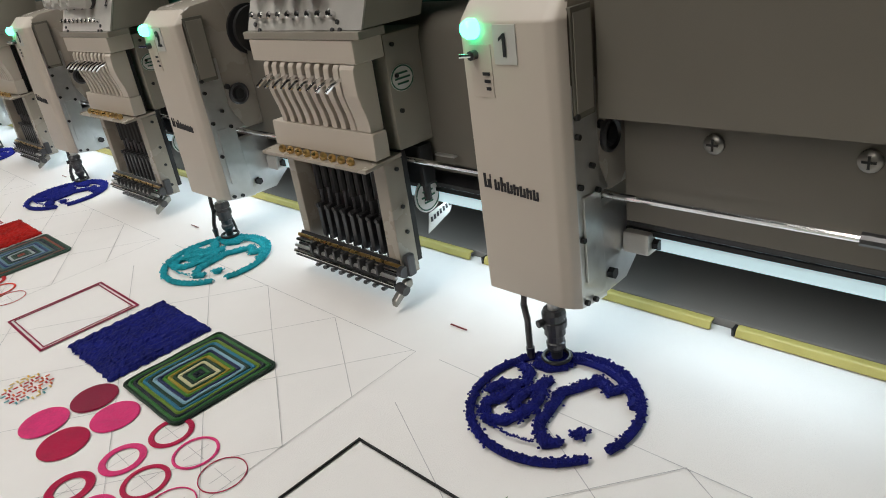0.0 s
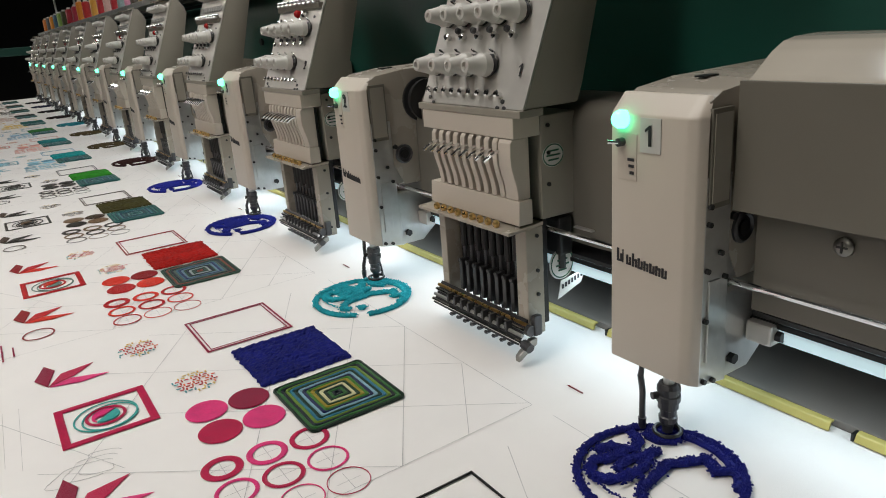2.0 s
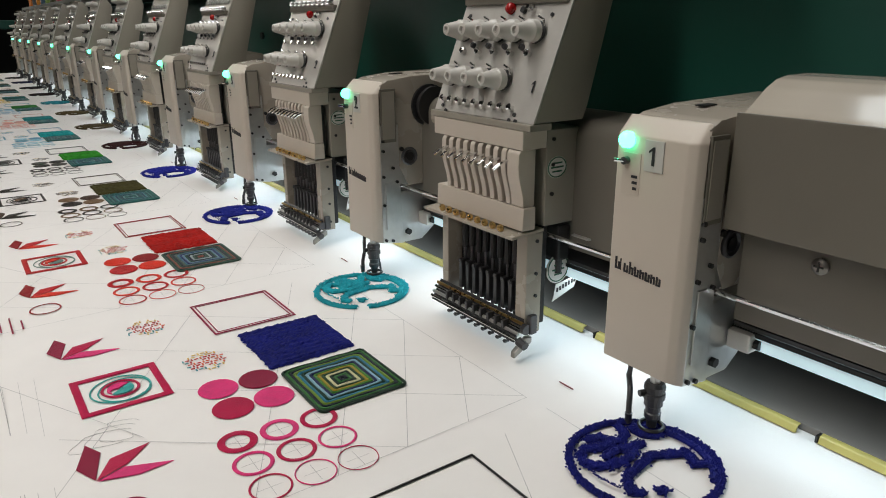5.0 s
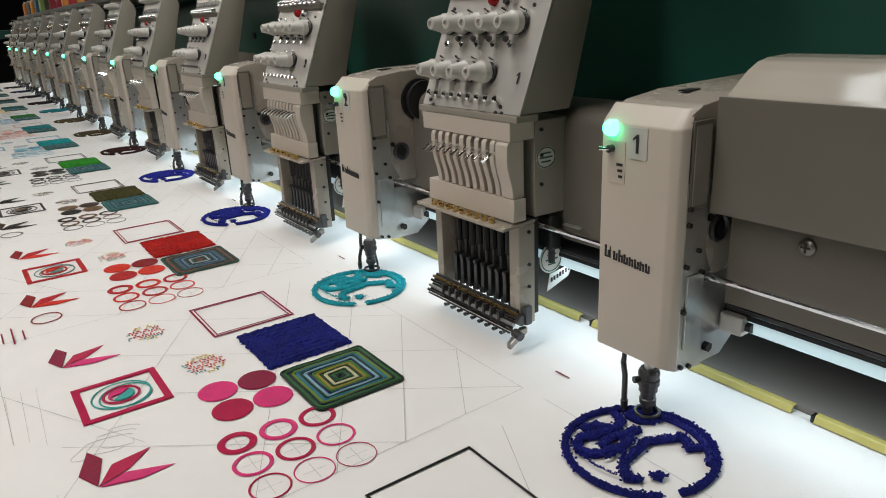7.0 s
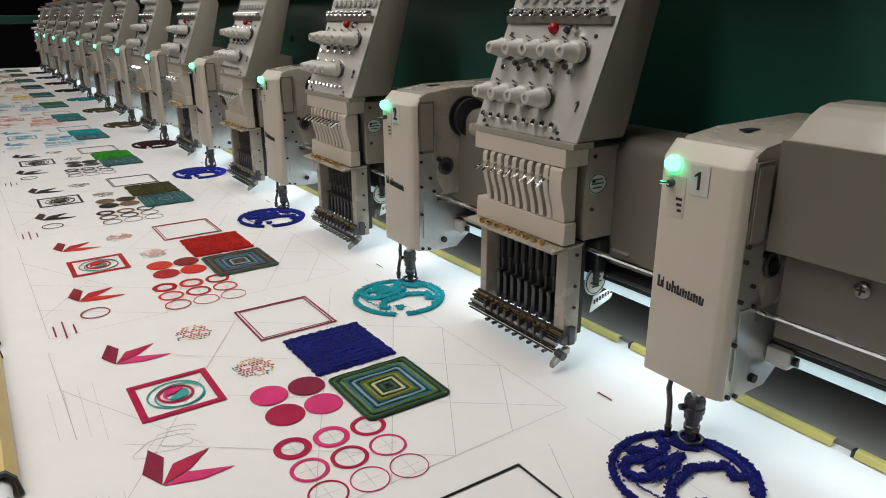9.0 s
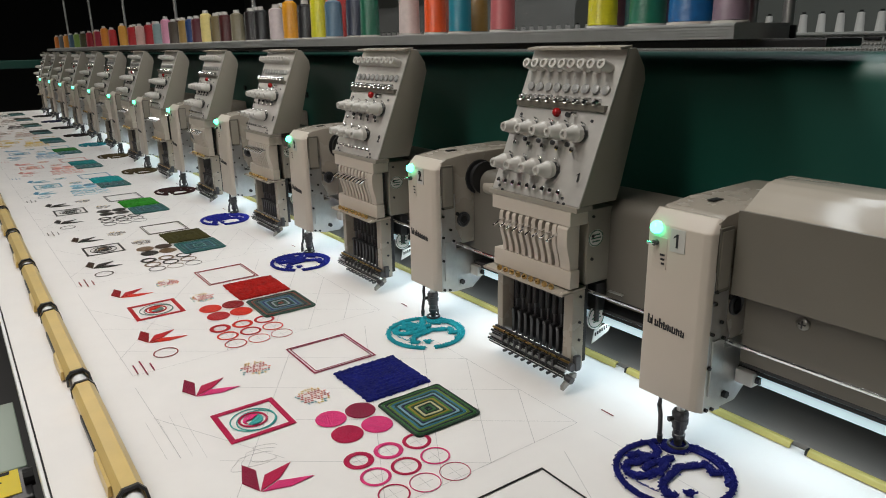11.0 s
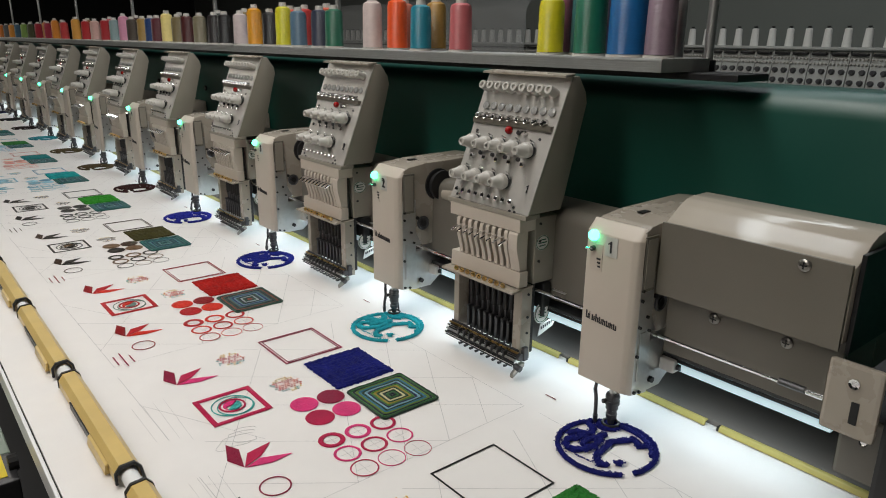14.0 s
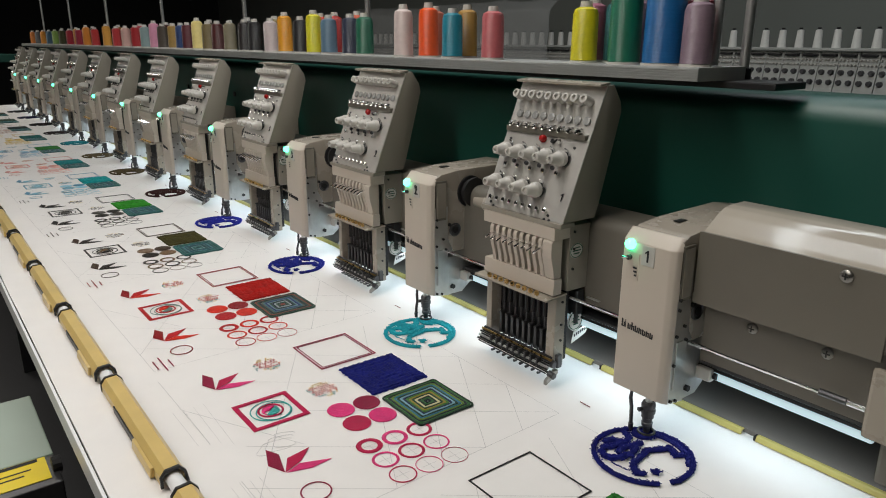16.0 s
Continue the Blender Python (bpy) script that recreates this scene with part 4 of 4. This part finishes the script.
        tagged(motif("sampler", bm, [thread(q) for q in pal], "sampler of tiny coloured stitches"), kind="stuff")
    # pencilled lattice
    for p, q in (((-0.008, 0.078), (-0.006, 0.510)), ((-0.008, 0.078), (-0.385, 0.070)), ((-0.385, 0.070), (-0.390, 0.500)), ((-0.010, 0.183), (-0.073, 0.077)), ((-0.006, 0.302), (-0.134, 0.075)), ((-0.007, 0.420), (-0.195, 0.074)), ((-0.060, 0.500), (-0.260, 0.072)),
                 ((-0.190, 0.480), (-0.388, 0.140)), ((-0.008, 0.082), (-0.260, 0.292)), ((-0.008, 0.183), (-0.300, 0.430)), ((-0.007, 0.302), (-0.230, 0.490)), ((-0.134, 0.075), (-0.388, 0.285)), ((-0.260, 0.072), (-0.386, 0.175)), ((-0.30, 0.22), (-0.39, 0.40))):
        bm = bmesh.new()
        p, q = lay(*p), lay(*q)
        d = Vector((q[0] - p[0], q[1] - p[1])).normalized()
        n = Vector((-d.y, d.x)) * 0.00026
        bm.faces.new([bm.verts.new((a[0] + s * n.x, a[1] + s * n.y, -0.0002)) for a, s in ((p, 1), (q, 1), (q, -1), (p, -1))])
        motif("pencil_line", bm, PENCIL)
    for k in range(4 if c == 1 else 0):
        bm = bmesh.new()
        x0, x1 = -0.405 - 0.008 * k, -0.392 - 0.013 * k
        bm.faces.new([bm.verts.new(p) for p in ((x0, -0.02, -0.0002), (x0 + 0.0003, -0.02, -0.0002), (x1 + 0.0003, 0.36, -0.0002), (x1, 0.36, -0.0002))])
        motif("pencil_line", bm, PENCIL)
    if c in (1, 2):
        # pencil crosses inside the rings, and a loose sketched curl beside the leaves
        for i in range(3):
            for j in range(3):
                x, y = -0.2710 + 0.0340 * i, 0.1465 - 0.0026 * i - 0.0348 * j
                for dx, dy in ((0.0095, 0.0002), (0.0002, 0.0105)):
                    bm = bmesh.new()
                    bm.faces.new([bm.verts.new((x + sx * dx, y + sy * dy, -0.0001)) for sx, sy in ((-1, -1), (1, -1), (1, 1), (-1, 1))])
                    motif("pencil_cross", bm, PENCIL)
        for k in range(3 if c == 1 else 0):
            pts = [(-0.360 + 0.008 * k + (0.022 - 0.004 * k) * math.cos(a) + 0.004 * math.sin(3 * a), 0.211 + 0.004 * k + (0.013 + 0.002 * k) * math.sin(a), -0.0001) for a in [0.4 + 0.25 * i for i in range(16 + 3 * k)]]
            motif("pencil_curl", tube(bmesh.new(), pts, 0.0002, 4), PENCIL)
    motif("marker_dash", patch(bmesh.new(), [(0.0040, 0.050), (0.0053, 0.050), (0.0053, 0.068), (0.0040, 0.068)]), thread((120, 24, 34)))

# ---- gold clips and clamp tube along the front edge ----
tb = thing("clamp_tube", (0, 0, 0), "white clamp tube under the gold clips", "tube")
part("pipe", cylm((-0.476, -0.94, H + 0.009), (-0.476, 5.45, H + 0.009), 0.0085, seg=14), TUBE, tb, smooth=True)


def gold_clip(n=0.264):
    c = thing("cloth_clip", (-0.476, 0, H), "gold plastic cloth clip snapped over a white tube", "clip", "gold clips along the front edge")
    pr = [(-0.0155, 0.003), (-0.0155, 0.014), (-0.009, 0.0215), (0.007, 0.0225), (0.014, 0.015), (0.0165, 0.002), (0.0135, 0.002), (0.0115, 0.0135), (0.006, 0.0195), (-0.008, 0.0185), (-0.0125, 0.0125), (-0.0125, 0.003)]
    pr = [(u * 0.86, v) for u, v in pr]
    part("shell", prismm(pr, "y", 0.002, n - 0.002), GOLDCLIP, c)
    pr2 = [(u * 1.08, v * 1.06) for u, v in pr]
    for a in (-0.002, n - 0.002):
        part("end_gasket", prismm(pr2, "y", a, a + 0.004), BLACK, c)
    part("finger_slot", boxm(-0.0150, -0.0128, n * 0.38, n * 0.74, 0.004, 0.0125), BLACK, c)
    part("finger_tab", prismm([(-0.0180, 0.002), (-0.0165, 0.013), (-0.0136, 0.0145), (-0.0136, 0.002)], "y", n * 0.10, n * 0.38, 0.0006), GOLDCLIP, c)
    return c


gc = gold_clip()
gc.location.y = 0.206
for i in range(-3, 17):
    if i and -0.9 < 0.206 + 0.301 * i < 5.1:
        copy_thing(gc, pose(-0.476, 0.206 + 0.301 * i, H))

# ---- side table with warning label beyond the cloth's front edge ----
sd = thing("side_tray", (0, 0, 0), "green-grey folding side tray with a yellow warning label", "tray")
part("tray_top", boxm(-0.95, -0.548, 0.575, 0.790, 0.715, 0.728, 0.002), FOLDED, sd)
part("tray_edge", boxm(-0.95, -0.548, 0.495, 0.5745, 0.690, 0.7265, 0.002), DARKSTEEL, sd)
lb = part("warning_label", boxm(-0.94, -0.560, 0.511, 0.5735, 0.7268, 0.7276), YLABEL, sd, "yellow warning label")
for yy, x0, x1, w in ((0.568, -0.93, -0.57, 0.004), (0.552, -0.92, -0.70, 0.0015), (0.542, -0.92, -0.74, 0.0015), (0.532, -0.92, -0.72, 0.0015), (0.548, -0.66, -0.58, 0.0015), (0.536, -0.66, -0.59, 0.0015)):
    part("label_bar", boxm(x0, x1, yy - w, yy + w, 0.7278, 0.7282), INK, lb)
part("pivot", cylm((-0.556, 0.535, 0.732), (-0.544, 0.535, 0.732), 0.012, seg=12), BLACK, sd)
part("tray_post", boxm(-0.80, -0.76, 0.66, 0.70, 0, 0.724, 0.003), DARKSTEEL, sd)

# ---- thread shelf ----
sh = thing("thread_shelf", (0, 0, 0), "long ribbed aluminium thread shelf above the green beam", "shelf")
bm = bmesh.new()
box(bm, 0.116, 0.219, 0.016, Y1, 1.2605, 1.2765)
part("board", bm, SHELFALU, sh)
for i in range(5):
    part("rib", boxm(0.1135, 0.1157, 0.0155, Y1, 1.2610 + 0.0031 * i, 1.2628 + 0.0031 * i), SHELFALU, sh)
part("shelf_beam", boxm(0.172, 0.246, -0.050, Y1, 1.2510, 1.2600, 0.002), BLACK, sh)
for yy in (0.026, 0.070, 0.940, 1.64, 2.45, 3.33, 4.2, 5.1):
    p = part("post", cylm((0.231, yy, 1.2602), (0.231, yy, 1.97), 0.0062, seg=12), STEEL, sh, "thin steel thread stand post", smooth=True)
    part("collar", cylm((0.231, yy, 1.2604), (0.231, yy, 1.274), 0.010, seg=12), BLACK, p)
for yy in (0.940, 1.64, 2.45, 3.33, 4.2):
    part("thread_bar", boxm(0.224, 0.238, yy - 0.36, yy + 0.36, 1.972, 1.980), STEEL, sh)


def spool(rgb, x, y, r=0.026, ht=0.112):
    s = thing("thread_cone", (x, y, 1.2766), "cone of %s sewing thread on the shelf" % name_of(rgb), "thread cone", "thread cones on the shelf")
    key = ("yarn", rgb)
    if key not in TH:
        m = mat("wound_thread", srgb(*rgb), 0.35, 0, 0.12, 120, spec=0.5)
        nt = m.node_tree
        co, w, bp = nt.nodes.new("ShaderNodeTexCoord"), nt.nodes.new("ShaderNodeTexWave"), nt.nodes.new("ShaderNodeBump")
        w.bands_direction = "Z"
        w.inputs["Scale"].default_value, w.inputs["Distortion"].default_value = 330, 3.0
        bp.inputs["Strength"].default_value, bp.inputs["Distance"].default_value = 0.5, 0.0008
        nt.links.new(co.outputs["Object"], w.inputs["Vector"])
        nt.links.new(w.outputs["Fac"], bp.inputs["Height"])
        nt.links.new(bp.outputs[0], nt.nodes["Principled BSDF"].inputs["Normal"])
        TH[key] = m
    part("base_disc", cylm((0, 0, 0), (0, 0, 0.003), r * 1.06, seg=20), WHITEPLASTIC, s)
    part("winding", lathe(bmesh.new(), (0, 0, 0.0035), (0, 0, 1), [(0, r), (ht * 0.78, r * 0.96), (ht * 0.86, r * 0.86), (ht * 0.9, r * 0.5)], 22), TH[key], s, smooth=True)
    part("cone_tip", lathe(bmesh.new(), (0, 0, 0.0035 + ht * 0.9), (0, 0, 1), [(0, r * 0.48), (ht * 0.1, r * 0.42)], 14), WHITEPLASTIC, s)
    return s


def name_of(rgb):
    import colorsys
    h, l, s = colorsys.rgb_to_hls(*[c / 255 for c in rgb])
    if l < 0.13:
        return "black"
    if s < 0.16:
        return "white" if l > 0.7 else "grey"
    return ["red", "orange", "yellow", "green", "green", "teal", "teal", "blue", "blue", "purple", "pink", "red"][int(h * 12) % 12]


FRONT = [(0.045, (140, 118, 132)), (0.093, (0, 96, 160)), (0.155, (4, 108, 80)), (0.226, (214, 204, 8)), (0.423, (186, 92, 96)), (0.530, (8, 124, 146)), (0.600, (236, 84, 14)), (0.681, (206, 190, 186)),
         (0.823, (14, 96, 70)), (0.881, (40, 46, 66)), (0.976, (78, 108, 130)), (1.047, (206, 200, 30)), (1.116, (20, 18, 20)), (1.200, (214, 146, 20)), (1.284, (190, 176, 176)), (1.385, (22, 20, 22)), (1.455, (30, 24, 24)), (1.562, (120, 112, 90)),
         (1.66, (70, 22, 22)), (1.74, (110, 96, 60)), (1.834, (226, 206, 130)), (1.93, (84, 30, 40)), (1.995, (30, 60, 110)), (2.08, (150, 120, 60)), (2.20, (70, 60, 50)), (2.298, (206, 140, 165)), (2.42, (130, 150, 150)), (2.55, (160, 26, 34)), (2.70, (200, 160, 150)), (2.848, (170, 30, 34)), (3.02, (210, 150, 60)), (3.247, (180, 40, 40)), (3.43, (214, 130, 40)), (3.60, (150, 24, 50)), (3.84, (150, 24, 40)), (4.05, (60, 60, 30)), (4.25, (120, 150, 70)), (4.45, (60, 90, 110)), (4.65, (200, 130, 40)), (4.85, (90, 90, 90)), (5.05, (190, 110, 40))]
for yy, rgb in FRONT:
    tall = yy in (0.093, 0.155)
    spool(rgb, 0.1500, yy, 0.0255 if yy == 0.093 else 0.0215 if tall else 0.0185, 0.120 if tall else 0.092 if rgb[0] > 200 and yy > 0.5 else 0.080)
BACK = [(0.075, (120, 30, 50)), (0.165, (150, 120, 140)), (0.205, (20, 96, 96)), (0.250, (150, 90, 110)), (0.545, (170, 130, 60)), (0.640, (190, 110, 90)), (0.93, (190, 80, 50)), (1.03, (170, 30, 20)), (1.10, (200, 60, 20)), (1.36, (120, 100, 50)), (1.54, (50, 50, 50)), (1.85, (60, 50, 40)), (2.3, (60, 20, 20)), (2.65, (180, 60, 70)), (3.0, (140, 100, 40)), (3.5, (80, 90, 60)), (3.9, (190, 120, 50)), (4.3, (60, 60, 90))]
for yy, rgb in BACK:
    spool(rgb, 0.1960, yy, 0.0185, 0.088)

# ---- second machine standing behind ----
X2, S2 = 2.9, 0.089
m2 = thing("second_machine", (0, 0, 0), "pale grey second embroidery machine wrapped in film behind the first", "machine")
part("beam", boxm(X2 + 0.05, X2 + 0.5, -0.4, 6.2, 0.6, 1.23, 0.01), GREYBACK, m2)
part("thread_rack", boxm(X2 - 0.02, X2 + 0.24, -0.4, 6.2, 1.272, 1.284, 0.003), GREYBACK, m2)
part("base", boxm(X2 - 0.1, X2 + 0.5, -0.3, 6.1, 0, 0.6, 0.01), GREYBACK, m2)


def small_head():
    h = thing("tension_unit", (X2, -0.3, 1.06), "pale grey tension unit with knobs on the second machine", "machine head", "tension units on the second machine")
    part("board", prismm([(-0.03, 0.0), (0.012, 0.208), (0.048, 0.208), (0.048, 0.0)], "y", -S2 / 2 + 0.002, S2 / 2 - 0.002, 0.003), GREYBACK, h)
    part("roller_bar", boxm(-0.012, 0.012, -0.034, 0.034, 0.186, 0.198, 0.003), BLACK, h)
    for r in range(4):
        for i in range(5 if r < 2 else 2):
            z, y = (0.168, 0.146, 0.112, 0.066)[r], (0.034 - 0.017 * i) if r < 2 else 0.022 - 0.044 * i
            x = -0.03 + z * 0.2
            part("knob", cylm((x + 0.004, y, z), (x - 0.016, y, z + 0.003), 0.006 if r < 2 else 0.015, 0.004 if r < 2 else 0.011, seg=8), WHITEPLASTIC if r < 2 else DARKSTEEL, h)
    return h


s0 = small_head()
for i in range(1, 70):
    copy_thing(s0, pose(X2, -0.3 + S2 * i, 1.06))


def white_cone():
    c = thing("white_cone", (X2 + 0.05, -0.3, 1.284), "white thread cone on the second machine", "thread cone", "white cones on the second machine")
    part("winding", lathe(bmesh.new(), (0, 0, 0.0005), (0, 0, 1), [(0, 0.021), (0.082, 0.016), (0.085, 0.008)], 14), PAPER, c, smooth=True)
    part("cone_tip", cylm((0, 0, 0.086), (0, 0, 0.095), 0.009, seg=10), BLACK, c)
    return c


w0 = white_cone()
for i in range(1, 70):
    copy_thing(w0, pose(X2 + 0.05, -0.3 + S2 * i, 1.284))

# crumpled clear film hung over part of the second machine
bm = bmesh.new()
g = []
for i in range(30):
    row = []
    for j in range(24):
        yy, zz = 2.9 + 2.6 * i / 29, 1.16 + 0.42 * j / 23
        top = max(0, zz - 1.52)
        row.append(bm.verts.new((X2 - 0.06 + 0.03 * noise.noise((yy * 6, zz * 8, 1)) + top * 1.2, yy, zz - 0.03 * noise.noise((yy * 3, 0, 5)) * (j / 23))))
    g.append(row)
for a, b in zip(g, g[1:]):
    for j in range(23):
        bm.faces.new((a[j], a[j + 1], b[j + 1], b[j]))
film = part("plastic_film", bm, FILM, None, "", True)
film.modifiers.new("thick", "SOLIDIFY").thickness = 0.0006
tagged(film, "crumpled clear plastic film over the second machine", "plastic film")
